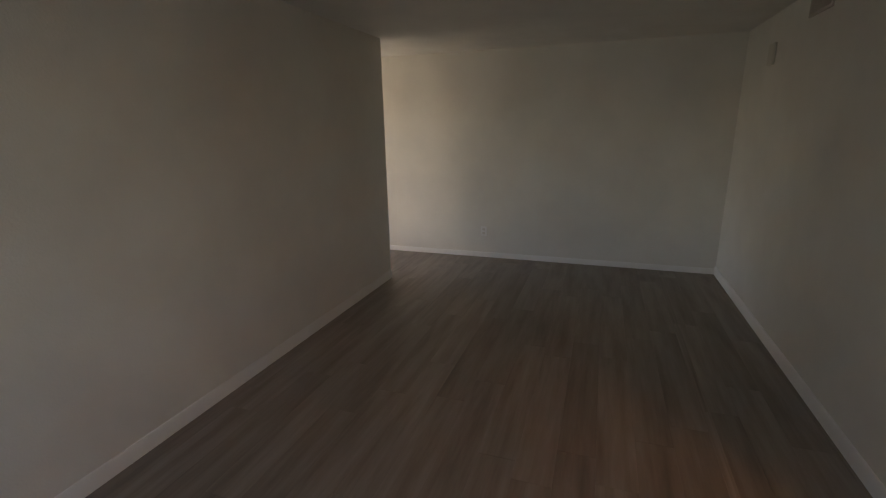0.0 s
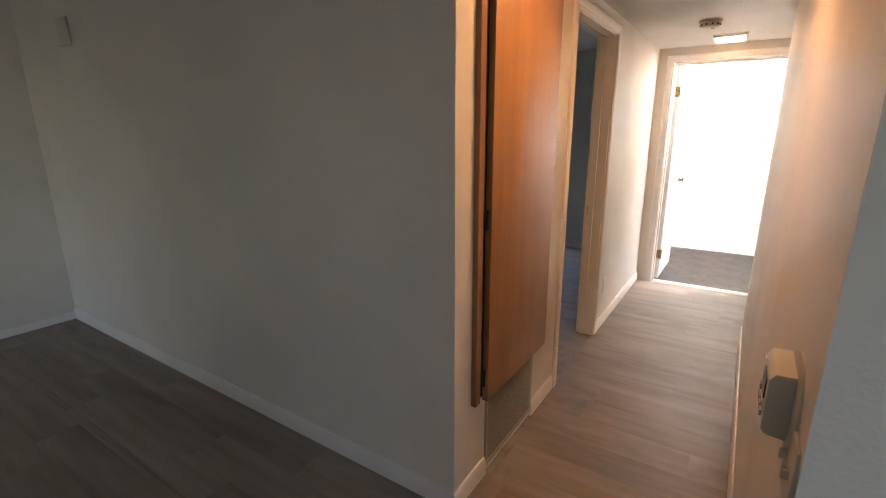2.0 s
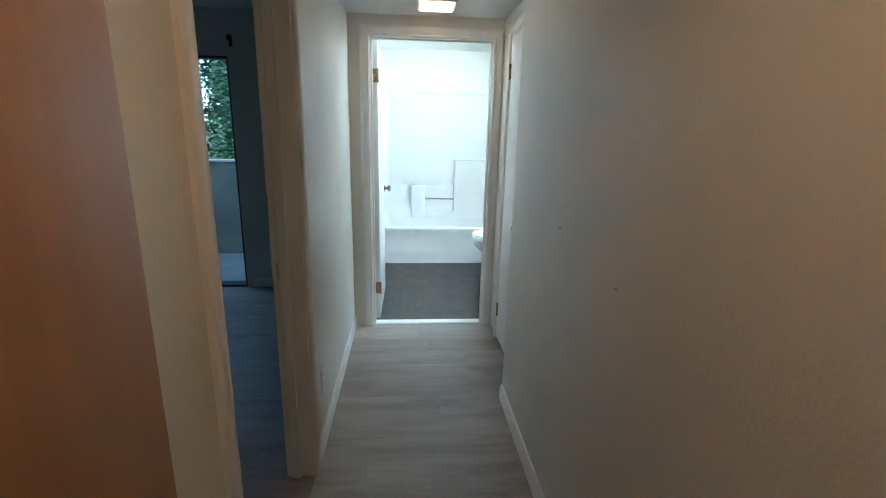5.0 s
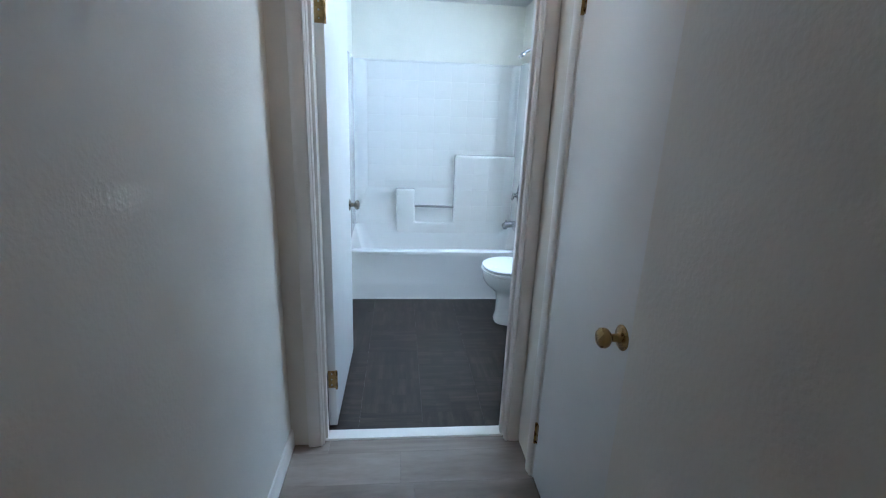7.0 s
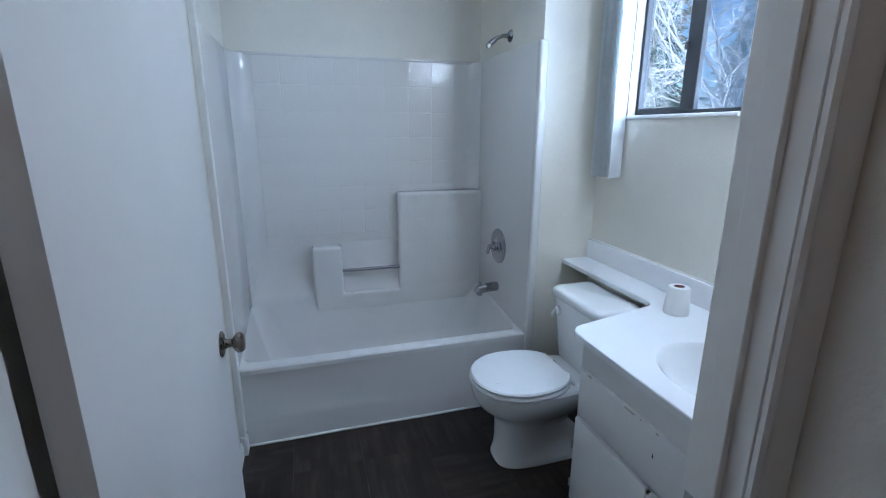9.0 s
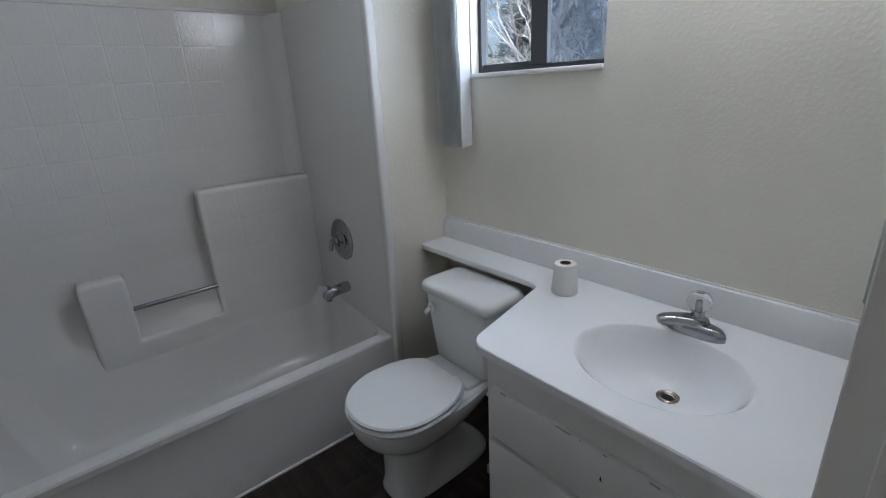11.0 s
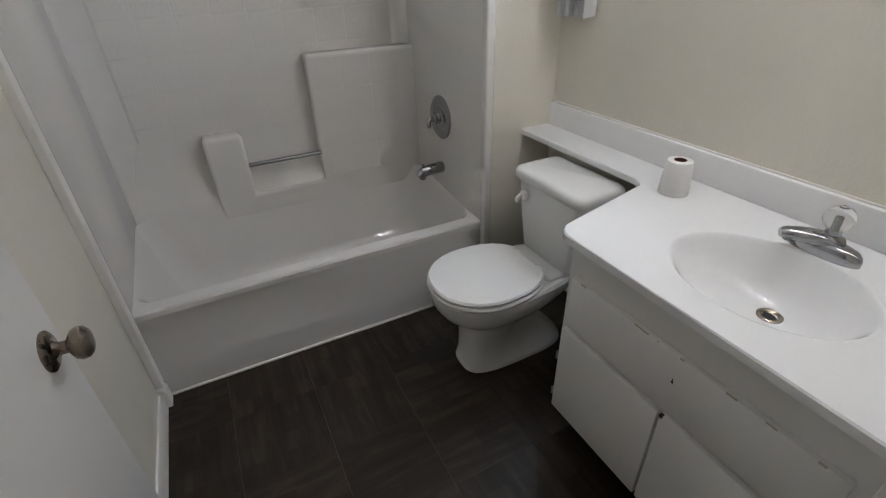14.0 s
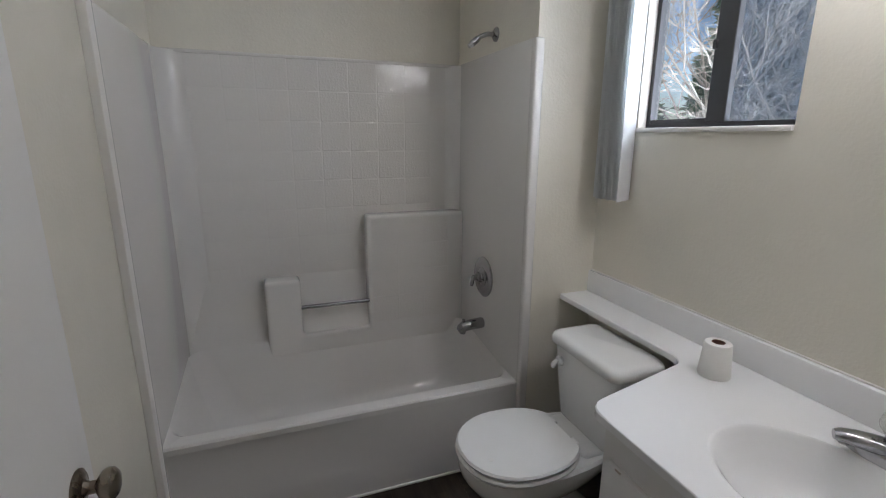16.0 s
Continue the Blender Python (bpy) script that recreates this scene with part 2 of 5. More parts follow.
GLASS = glass_material("window_glass", (0.95, 0.97, 0.97))
def screen_material(name):
    m = mat(name, (0.12, 0.15, 0.19), 0.7)
    t, mx = nd(m, "ShaderNodeBsdfTransparent"), nd(m, "ShaderNodeMixShader", Fac=0.30)
    ln(m, t.outputs[0], mx.inputs[1])
    ln(m, bsdf(m).outputs[0], mx.inputs[2])
    ln(m, mx.outputs[0], m.node_tree.nodes["Material Output"].inputs["Surface"])
    return m


SCREEN = screen_material("insect_screen_mesh")
ACRYL = glass_material("clear_acrylic", (0.96, 0.96, 0.95), 0.03)
bsdf(ACRYL).inputs["Transmission Weight"].default_value = 0.92


def lamp_glow(name, color, strength):
    m = mat(name, color, 0.5)
    bsdf(m).inputs["Emission Color"].default_value = (*color, 1)
    bsdf(m).inputs["Emission Strength"].default_value = strength
    return m


LAMP_COOL = lamp_glow("lamp_diffuser_cool", (1.0, 0.62, 0.35), 7.0)
LAMP_WARM = lamp_glow("lamp_diffuser_warm", (1.0, 0.50, 0.20), 15.0)
LAMP_VANITY = lamp_glow("vanity_bulb_glow", (1.0, 0.955, 0.90), 114.0)


# ---------------------------------------------------------------- mesh helpers
def bm_box(x0, x1, y0, y1, z0, z1, bevel=0.0, seg=2, bm=None):
    own = bm is None
    bm = bm or bmesh.new()
    r = bmesh.ops.create_cube(bm, size=1)
    vs = r["verts"]
    bmesh.ops.transform(bm, verts=vs, matrix=Matrix.Translation(((x0 + x1) / 2, (y0 + y1) / 2, (z0 + z1) / 2)) @ Matrix.Diagonal((x1 - x0, y1 - y0, z1 - z0, 1)))
    if bevel:
        es = {e for v in vs for e in v.link_edges}
        bmesh.ops.bevel(bm, geom=list(es), offset=bevel, segments=seg, profile=0.5, affect="EDGES")
    return bm


def bm_boxes(boxes):
    bm = bmesh.new()
    for b in boxes:
        bm_box(*b, bm=bm)
    return bm


def bm_cyl(p, q, r, r2=None, seg=20, bm=None, bevel=0.0):
    bm = bm or bmesh.new()
    p, q = Vector(p), Vector(q)
    d = q - p
    m = Matrix.Translation((p + q) / 2) @ d.to_track_quat("Z", "Y").to_matrix().to_4x4()
    res = bmesh.ops.create_cone(bm, cap_ends=True, segments=seg, radius1=r, radius2=r if r2 is None else r2, depth=d.length, matrix=m)
    if bevel:
        es = [e for e in {e for v in res["verts"] for e in v.link_edges} if any(len(f.verts) > 4 for f in e.link_faces)]
        bmesh.ops.bevel(bm, geom=es, offset=bevel, segments=2, profile=0.5, affect="EDGES")
    return bm


def bm_lathe(profile, seg=28, m=None):
    """Profile of (radius, height) turned round z, then laid by m."""
    bm = bmesh.new()
    rings = []
    for r, z in profile:
        rings.append([bm.verts.new((r * math.cos(2 * math.pi * i / seg), r * math.sin(2 * math.pi * i / seg), z)) for i in range(seg)])
    for a, b in zip(rings, rings[1:]):
        for i in range(seg):
            bm.faces.new((a[i], a[(i + 1) % seg], b[(i + 1) % seg], b[i]))
    bm.faces.new(list(reversed(rings[0])))
    bm.faces.new(rings[-1])
    if m is not None:
        bmesh.ops.transform(bm, verts=bm.verts, matrix=m)
    return bm


def bm_loft(rings, cap=True):
    """Skin over closed rings of equal count."""
    bm = bmesh.new()
    vr = [[bm.verts.new(p) for p in ring] for ring in rings]
    n = len(vr[0])
    for a, b in zip(vr, vr[1:]):
        for i in range(n):
            bm.faces.new((a[i], a[(i + 1) % n], b[(i + 1) % n], b[i]))
    if cap:
        bm.faces.new(list(reversed(vr[0])))
        bm.faces.new(vr[-1])
    bmesh.ops.recalc_face_normals(bm, faces=bm.faces)
    return bm


def bm_prism(poly, axis, a, b, bevel=0.0, seg=2):
    """A polygon in the two other axes, pushed along axis from a to b."""
    def at(u, v, w):
        return {"x": (w, u, v), "y": (u, w, v), "z": (u, v, w)}[axis]
    bm = bmesh.new()
    lo, hi = [bm.verts.new(at(u, v, a)) for u, v in poly], [bm.verts.new(at(u, v, b)) for u, v in poly]
    n = len(poly)
    for i in range(n):
        bm.faces.new((lo[i], lo[(i + 1) % n], hi[(i + 1) % n], hi[i]))
    bm.faces.new(list(reversed(lo)))
    bm.faces.new(hi)
    bmesh.ops.recalc_face_normals(bm, faces=bm.faces)
    if bevel:
        bmesh.ops.bevel(bm, geom=list(bm.edges), offset=bevel, segments=seg, profile=0.5, affect="EDGES")
    return bm


def bm_tube(pts, r, seg=10):
    pts = [Vector(p) for p in pts]
    rings = []
    for i, p in enumerate(pts):
        d = (pts[min(i + 1, len(pts) - 1)] - pts[max(i - 1, 0)]).normalized()
        u = d.orthogonal().normalized() if i == 0 else (rings_u - d * rings_u.dot(d)).normalized()
        rings_u = u
        v = d.cross(u)
        rr = r[i] if isinstance(r, (list, tuple)) else r
        rings.append([p + (u * math.cos(2 * math.pi * k / seg) + v * math.sin(2 * math.pi * k / seg)) * rr for k in range(seg)])
    return bm_loft(rings)


def link_mesh(name, bm, material, smooth=True):
    me = bpy.data.meshes.new(name)
    bm.to_mesh(me)
    bm.free()
    me.materials.append(material)
    if smooth:
        me.shade_smooth()
        me.set_sharp_from_angle(angle=radians(35))
    return new(name, me)


def part(name, bm, material, parent, label=""):
    ob = link_mesh(name, bm, material)
    ob.parent = parent
    ob.matrix_parent_inverse = parent.matrix_world.inverted() if parent.parent is None else Matrix()
    if label:
        tagged(ob, label)
    return ob


def thing(name, base, label, category, group="", kind=""):
    ob = new(name)
    ob.matrix_world = Matrix.Translation(base)
    ob.empty_display_size = 0.1
    return tagged(ob, label, category, group, kind)


def structure(name, bm, material, label, category):
    return tagged(link_mesh(name, bm, material), label, category, "", "structure")


# ---------------------------------------------------------------- structure
CEIL_H, HALL_H = 2.34, 2.15
XL, XR, XC = -0.485, 0.43, 0.545          # hall: left face, right face, closet wall face
BXO = 1.462                               # outer face of the bathroom's window wall
YW = -3.465                               # living room's north wall


def wall(name, boxes, label, material=WALL):
    return structure(name, bm_boxes(boxes), material, label, "wall")


wall("wall_north", [(-4.19, -0.60, YW, YW + 0.115, 0, CEIL_H + 0.1)], "cream painted living room wall with orange-peel texture")
wall("wall_hall_west", [(-0.60, XL, YW, -2.34, 0, CEIL_H + 0.1), (-0.60, XL, -2.34, -1.54, 2.04, CEIL_H + 0.1), (-0.60, XL, -1.54, 0.0, 0, CEIL_H + 0.1)],
     "cream painted hallway wall with a bedroom doorway")
wall("wall_hall_east", [(XR, XC, -4.0, -1.0, 0, CEIL_H + 0.1)], "cream painted hallway wall with heavy roller texture")
wall("wall_closet", [(XC, 0.66, -1.0, -0.837, 0, CEIL_H + 0.1), (XC, 0.66, -0.222, 0.0, 0, CEIL_H + 0.1), (XC, 0.66, -0.837, -0.222, 2.03, CEIL_H + 0.1)], "cream painted wall round a linen closet door")
wall("wall_closet_back", [(1.25, 1.30, -1.0, 0.0, 0, CEIL_H + 0.1), (XC, 1.30, -1.06, -1.0, 0, CEIL_H + 0.1)], "plain wall at the back of the linen closet")
wall("wall_hall_end", [(-0.60, -0.360, 0.0, 0.096, 0, CEIL_H + 0.1), (0.495, BXO, 0.0, 0.096, 0, CEIL_H + 0.1), (-0.360, 0.495, 0.0, 0.096, 2.035, CEIL_H + 0.1)],
     "cream painted end wall with the bathroom doorway")
wall("wall_living_north_east", [(XC, 2.72, -4.0, -3.88, 0, CEIL_H + 0.1)], "cream painted wall beside the hallway mouth")
wall("wall_west", [(-4.19, -4.07, -9.3, YW, 0, CEIL_H + 0.1)], "cream painted far wall of the empty living room")
wall("wall_south", [(-3.03, 2.72, -6.82, -6.70, 0, CEIL_H + 0.1)], "cream painted long living room wall")
wall("wall_dining", [(-4.07, -3.9, -9.3, -9.18, 0, CEIL_H + 0.1), (-2.1, -1.5, -9.3, -9.18, 0, CEIL_H + 0.1), (-3.9, -2.1, -9.3, -9.18, 0, 0.45), (-3.9, -2.1, -9.3, -9.18, 2.1, CEIL_H + 0.1),
                     (-1.5, -1.38, -9.3, -6.82, 0, CEIL_H + 0.1)], "cream painted dining corner walls with a window opening")
wall("wall_east", [(2.6, 2.72, -6.7, -6.0, 0, CEIL_H + 0.1), (2.6, 2.72, -4.8, -4.0, 0, CEIL_H + 0.1), (2.6, 2.72, -6.0, -4.8, 0, 0.75), (2.6, 2.72, -6.0, -4.8, 1.95, CEIL_H + 0.1)],
     "cream painted living room wall with a window opening")
wall("wall_bath_west", [(-0.55, -0.43, 0.096, 2.62, 0, CEIL_H + 0.1)], "cream painted bathroom wall behind the door", BATH_WALL)
wall("wall_bath_north", [(-0.43, BXO, 2.505, 2.62, 0, CEIL_H + 0.1)], "cream painted wall above the tub surround", BATH_WALL)
wall("wall_bath_east", [(1.385, BXO, 0.096, 0.90, 0, CEIL_H + 0.1), (1.385, BXO, 1.49, 2.505, 0, CEIL_H + 0.1), (1.385, BXO, 0.90, 1.49, 0, 1.52), (1.385, BXO, 0.90, 1.49, 2.14, CEIL_H + 0.1)],
     "cream textured bathroom wall with a small window", BATH_WALL)
wall("wall_bath_pier", [(1.042, 1.385, 1.69, 2.505, 0, CEIL_H + 0.1)], "cream painted plumbing wall at the foot of the tub", BATH_WALL)
# bedroom shell
wall("wall_bedroom", [(-4.19, -4.07, YW + 0.115, 0.90, 0, CEIL_H + 0.1), (-1.56, -0.55, 0.90, 1.02, 0, CEIL_H + 0.1), (-4.19, -3.35, 0.90, 1.02, 0, CEIL_H + 0.1),
                      (-3.35, -1.56, 0.90, 1.02, 1.985, CEIL_H + 0.1)], "cream painted bedroom wall with a balcony opening")
wall("wall_bedroom_east", [(-0.60, -0.55, 0.096, 0.90, 0, CEIL_H + 0.1)], "cream painted bedroom side wall")

structure("ceiling", bm_boxes([(-4.19, 2.72, -6.70, YW, CEIL_H, CEIL_H + 0.12), (-4.19, -1.38, -9.3, -6.70, CEIL_H, CEIL_H + 0.12)]), CEIL, "cream painted living room ceiling", "ceiling")
structure("ceiling_hall", bm_boxes([(XL, XR, YW, -1.0, HALL_H, CEIL_H + 0.12), (XL, XC, -1.0, 0.0, HALL_H, CEIL_H + 0.12)]), CEIL, "lowered cream painted hallway ceiling", "ceiling")
structure("ceiling_bath", bm_boxes([(-0.43, 1.385, 0.096, 2.505, CEIL_H, CEIL_H + 0.12)]), CEIL, "cream painted bathroom ceiling", "ceiling")
structure("ceiling_bedroom", bm_boxes([(-4.19, -0.60, YW + 0.115, 0.90, CEIL_H, CEIL_H + 0.12)]), CEIL, "cream painted bedroom ceiling", "ceiling")
structure("ceiling_closet", bm_boxes([(0.66, 1.25, -1.0, 0.0, CEIL_H, CEIL_H + 0.12)]), CEIL, "closet ceiling", "ceiling")
structure("roof_slab", bm_boxes([(-4.19, 2.72, -9.3, -3.88, CEIL_H + 0.13, CEIL_H + 0.3), (-4.19, BXO, -3.88, 1.02, CEIL_H + 0.13, CEIL_H + 0.3), (-0.55, BXO, 1.02, 2.62, CEIL_H + 0.13, CEIL_H + 0.3)]), CONCRETE, "flat roof slab over the flat", "roof")

floor = structure("floor", bm_boxes([(-4.19, 2.72, -9.3, 0.055, -0.12, -0.006)]), SUBFLOOR, "grey-brown vinyl plank floor", "floor")
floor_bed = structure("floor_bedroom", bm_boxes([(-4.19, -0.55, 0.055, 1.02, -0.12, -0.006)]), SUBFLOOR, "grey-brown vinyl plank floor in the bedroom", "floor")
floor_bath = structure("floor_bathroom", bm_boxes([(-0.55, BXO, 0.055, 2.62, -0.12, -0.005)]), TILE_JOINT, "dark brown vinyl tile bathroom floor", "floor")

# threshold between plank and tile
structure("threshold", bm_prism([(0.02, -0.004), (0.095, -0.004), (0.088, 0.007), (0.027, 0.007)], "x", -0.341, 0.476), TRIM, "pale painted wooden door threshold", "threshold")


def baseboard(name, p, q, inward, h=0.085, label="white painted wooden baseboard"):
    """A moulded board from p to q on the floor; inward points into the room."""
    p, q, n = Vector((*p, 0)), Vector((*q, 0)), Vector((*inward, 0))
    prof = [(0.0, 0.0), (0.013, 0.0), (0.013, h - 0.022), (0.009, h - 0.010), (0.006, h - 0.002), (0.0, h)]
    bm = bm_loft([[e + n * u + Vector((0, 0, v)) for u, v in prof] for e in (p, q)])
    return structure(name, bm, TRIM, label, "baseboard")


baseboard("baseboard_north", (-4.07, YW), (XL + 0.0, YW), (0, -1))
baseboard("baseboard_west", (-4.07, -9.1), (-4.07, YW - 0.013), (1, 0), 0.06)
baseboard("baseboard_south", (-3.03, -6.70), (2.6, -6.70), (0, 1))
baseboard("baseboard_south_end", (-3.03, -6.82), (-3.03, -6.70), (-1, 0))
baseboard("baseboard_hall_west_a", (XL, YW - 0.013), (XL, -3.225), (1, 0))
baseboard("baseboard_hall_west_b", (XL, -2.72), (XL, -2.405), (1, 0))
baseboard("baseboard_hall_west_c", (XL, -1.475), (XL, 0.0), (1, 0))
baseboard("baseboard_hall_east", (XR, -4.0), (XR, -1.0), (-1, 0))
baseboard("baseboard_living", (XR, -4.0), (2.6, -4.0), (0, -1))
baseboard("baseboard_bath_west", (-0.43, 0.20), (-0.43, 1.614), (1, 0), 0.075)
structure("trim_tub", bm_box(-0.4298, -0.404, 1.622, 1.668, 0.099, CEIL_H - 0.001, 0.002, 1), TRIM, "white painted upright trim board beside the tub surround", "trim")
structure("baseboard_block", bm_prism([(-0.4295, 0.0), (-0.400, 0.0), (-0.400, 0.072), (-0.406, 0.080), (-0.406, 0.092), (-0.4295, 0.098)], "y", 1.615, 1.670, 0.002, 1), TRIM, "white painted block ending the baseboard at the tub", "baseboard")
baseboard("baseboard_bedroom", (-1.50, 0.90), (-0.60, 0.90), (0, -1))


# ---------------------------------------------------------------- door trim
def casing_profile(w):
    return [(0.0, 0.0), (0.0, 0.008), (0.006, 0.013), (0.013, 0.009), (0.020, 0.014), (w - 0.018, 0.017), (w - 0.008, 0.017), (w, 0.012), (w, 0.0)]


def casing(name, along, a, b, top, plane, out, w, label):
    """Fluted casing round an opening a..b of that height. along: 'x' or 'y', the wall's run; plane: the wall's face; out: +1 or -1, the way it faces."""
    def at(s, z, d):
        return Vector((s, plane + out * d, z)) if along == "x" else Vector((plane + out * d, s, z))
    trim = thing(name, at((a + b) / 2, 0, 0), label, "door trim", "", "structure")
    prof = casing_profile(w)
    for nm, f in (("left_board", lambda u, d, e: at(a - u, (top + u) * e, d)), ("right_board", lambda u, d, e: at(b + u, (top + u) * e, d)),
                  ("head_board", lambda u, d, e: at(a - u + (b - a + 2 * u) * e, top + u, d))):
        bm = bm_loft([[f(u, d, e) for u, d in prof] for e in (0, 1)])
        part(nm, bm, TRIM, trim)
    return trim


def jamb(name, along, a, b, top, lo, hi, stop_at, label):
    """Lining of an opening with a door stop."""
    t, s = 0.018, 0.012
    def bx(s0, s1, d0, d1, z0, z1):
        return bm_box(s0, s1, d0, d1, z0, z1, 0.0015, 1) if along == "x" else bm_box(d0, d1, s0, s1, z0, z1, 0.0015, 1)
    j = thing(name, ((a + b) / 2, (lo + hi) / 2, 0) if along == "x" else ((lo + hi) / 2, (a + b) / 2, 0), label, "door frame", "", "structure")
    part("left_jamb", bx(a - 0.001, a + t, lo, hi, 0, top), TRIM, j)
    part("right_jamb", bx(b - t, b + 0.001, lo, hi, 0, top), TRIM, j)
    part("head_jamb", bx(a + t, b - t, lo, hi, top - t, top + 0.001), TRIM, j)
    if stop_at is not None:
        part("left_stop", bx(a + t, a + t + s, stop_at, stop_at + 0.034, 0, top - t), TRIM, j)
        part("right_stop", bx(b - t - s, b - t, stop_at, stop_at + 0.034, 0, top - t), TRIM, j)
        part("head_stop", bx(a + t, b - t, stop_at, stop_at + 0.034, top - t - s, top - t), TRIM, j)
    return j


casing("trim_bath_door", "x", -0.347, 0.480, 2.022, 0.0, -1, 0.062, "white painted fluted casing round the bathroom doorway")
bath_jamb = jamb("door_frame_bath", "x", -0.360, 0.495, 2.035, 0.0, 0.098, 0.03, "white painted bathroom door lining with steel strike plate")
casing("trim_bedroom_door", "y", -2.333, -1.547, 2.033, XL, 1, 0.062, "white painted casing round the bedroom doorway")
bed_jamb = jamb("door_frame_bedroom", "y", -2.34, -1.54, 2.04, -0.602, XL, -0.575, "white painted bedroom door lining with steel strike plate")
casing("trim_closet_door", "y", -0.830, -0.229, 2.023, XC, -1, 0.05, "white painted casing round the closet door")
jamb("door_frame_closet", "y", -0.837, -0.222, 2.03, XC, 0.66, None, "white painted closet door lining")


def strike_plate(parent, place, along):
    """Worn strike plate let into a jamb; along is the way across the jamb's face ('x' or 'y')."""
    x, y, z = place
    d = 0.021
    if along == "y":
        plate = part("strike_plate", bm_box(x - 0.0018, x, y - d, y + d, z - 0.032, z + 0.032, 0.0007, 1), STEEL, parent, "scratched steel strike plate")
        part("latch_hole", bm_lathe([(0.0125, 0), (0.0125, 0.0006)], 20, Matrix.Translation((x - 0.0019, y + 0.002, z)) @ Matrix.Rotation(radians(-90), 4, "Y")), DARK, plate)
        for dz in (-0.020, 0.020):
            part("screw", bm_cyl((x - 0.0019, y, z + dz), (x - 0.0027, y, z + dz), 0.0035, seg=10), CHROME, plate)
    else:
        plate = part("strike_plate", bm_box(x - d, x + d, y - 0.0018, y, z - 0.032, z + 0.032, 0.0007, 1), STEEL, parent, "scratched steel strike plate")
        part("latch_hole", bm_box(x - 0.010, x + 0.010, y - 0.0026, y - 0.0018, z - 0.012, z + 0.012), DARK, plate)
        for dz in (-0.020, 0.020):
            part("screw", bm_cyl((x, y - 0.0018, z + dz), (x, y - 0.0027, z + dz), 0.0035, seg=10), CHROME, plate)


strike_plate(bath_jamb, (0.4765, 0.068, 0.880), "y")
strike_plate(bed_jamb, (-0.565, -1.558, 0.915), "x")


# ---------------------------------------------------------------- doors
def knob_parts(door, m, material, label, key=""):
    """Rosette, neck and ball along m's z."""
    part("knob", bm_lathe([(0.004, 0.0), (0.033, 0.0), (0.033, 0.003), (0.028, 0.007), (0.014, 0.011), (0.0105, 0.018), (0.0105, 0.030), (0.016, 0.034), (0.0235, 0.040),
                           (0.0265, 0.048), (0.0255, 0.057), (0.019, 0.064), (0.008, 0.0665)], 28, m), material, door, label)


def hinge(door, place, material, m=None):
    x, y, z = place
    h = part("hinge", bm_boxes([(x - 0.001, x + 0.0015, y - 0.030, y + 0.004, z - 0.044, z + 0.044)]), material, door, "brass butt hinge")
    part("hinge_pin", bm_cyl((x + 0.005, y - 0.002, z - 0.047), (x + 0.005, y - 0.002, z + 0.047), 0.0055, seg=12), material, h)


# bathroom door, open into the room
HX, HY, LEAN = -0.300, 0.114, 0.4
bath_door = thing("door_bathroom", (HX, HY, 0), "white painted flush door standing open into the bathroom", "door", "", "structure")
turn = Matrix.Translation((HX, HY, 0)) @ Matrix.Rotation(radians(-LEAN), 4, "Z")
bm = bm_box(-0.036, 0.0, 0.0, 0.740, 0.012, 2.010, 0.002, 2)
bmesh.ops.transform(bm, verts=bm.verts, matrix=turn)
part("leaf", bm, DOOR, bath_door)
knob_parts(bath_door, turn @ Matrix.Translation((0.0, 0.678, 0.937)) @ Matrix.Rotation(radians(90), 4, "Y") @ Matrix.Diagonal((1, 1, 0.86, 1)), NICKEL, "worn nickel door knob")
bm = bm_box(-0.030, -0.006, 0.7395, 0.7412, 0.895, 0.955, 0.0005, 1)
bmesh.ops.transform(bm, verts=bm.verts, matrix=turn)
part("latch_plate", bm, NICKEL, bath_door)
for hz in (0.26, 1.79):
    bm = bm_boxes([(-0.0345, -0.002, -0.0018, 0.0, hz - 0.044, hz + 0.044)])
    bm_cyl((0.004, -0.006, hz - 0.047), (0.004, -0.006, hz + 0.047), 0.0055, seg=12, bm=bm)
    bmesh.ops.transform(bm, verts=bm.verts, matrix=turn)
    hg = part("hinge", bm, BRASS, bath_door, "brass butt hinge")
    for dz in (-0.028, 0.0, 0.028):
        bm = bm_cyl((-0.018, -0.0018, hz + dz), (-0.018, -0.0028, hz + dz), 0.0035, seg=10)
        bmesh.ops.transform(bm, verts=bm.verts, matrix=turn)
        part("screw", bm, STEEL, hg)

# linen closet door, shut
closet = thing("door_closet", (XC, -0.59, 0), "white painted flush closet door, shut, with a brass knob", "door", "", "structure")
part("leaf", bm_box(XC + 0.0, XC + 0.035, -0.816, -0.243, 0.012, 2.008, 0.002, 2), DOOR, closet)
knob_parts(closet, Matrix.Translation((XC, -0.765, 0.920)) @ Matrix.Rotation(radians(-90), 4, "Y"), BRASS, "worn brass door knob")
for hz in (0.22, 1.80):
    hg = part("hinge", bm_boxes([(XC - 0.0015, XC + 0.001, -0.254, -0.232, hz - 0.044, hz + 0.044)]), BRASS, closet, "brass butt hinge")
    part("hinge_pin", bm_cyl((XC - 0.006, -0.240, hz - 0.047), (XC - 0.006, -0.240, hz + 0.047), 0.0055, seg=12), BRASS, hg)

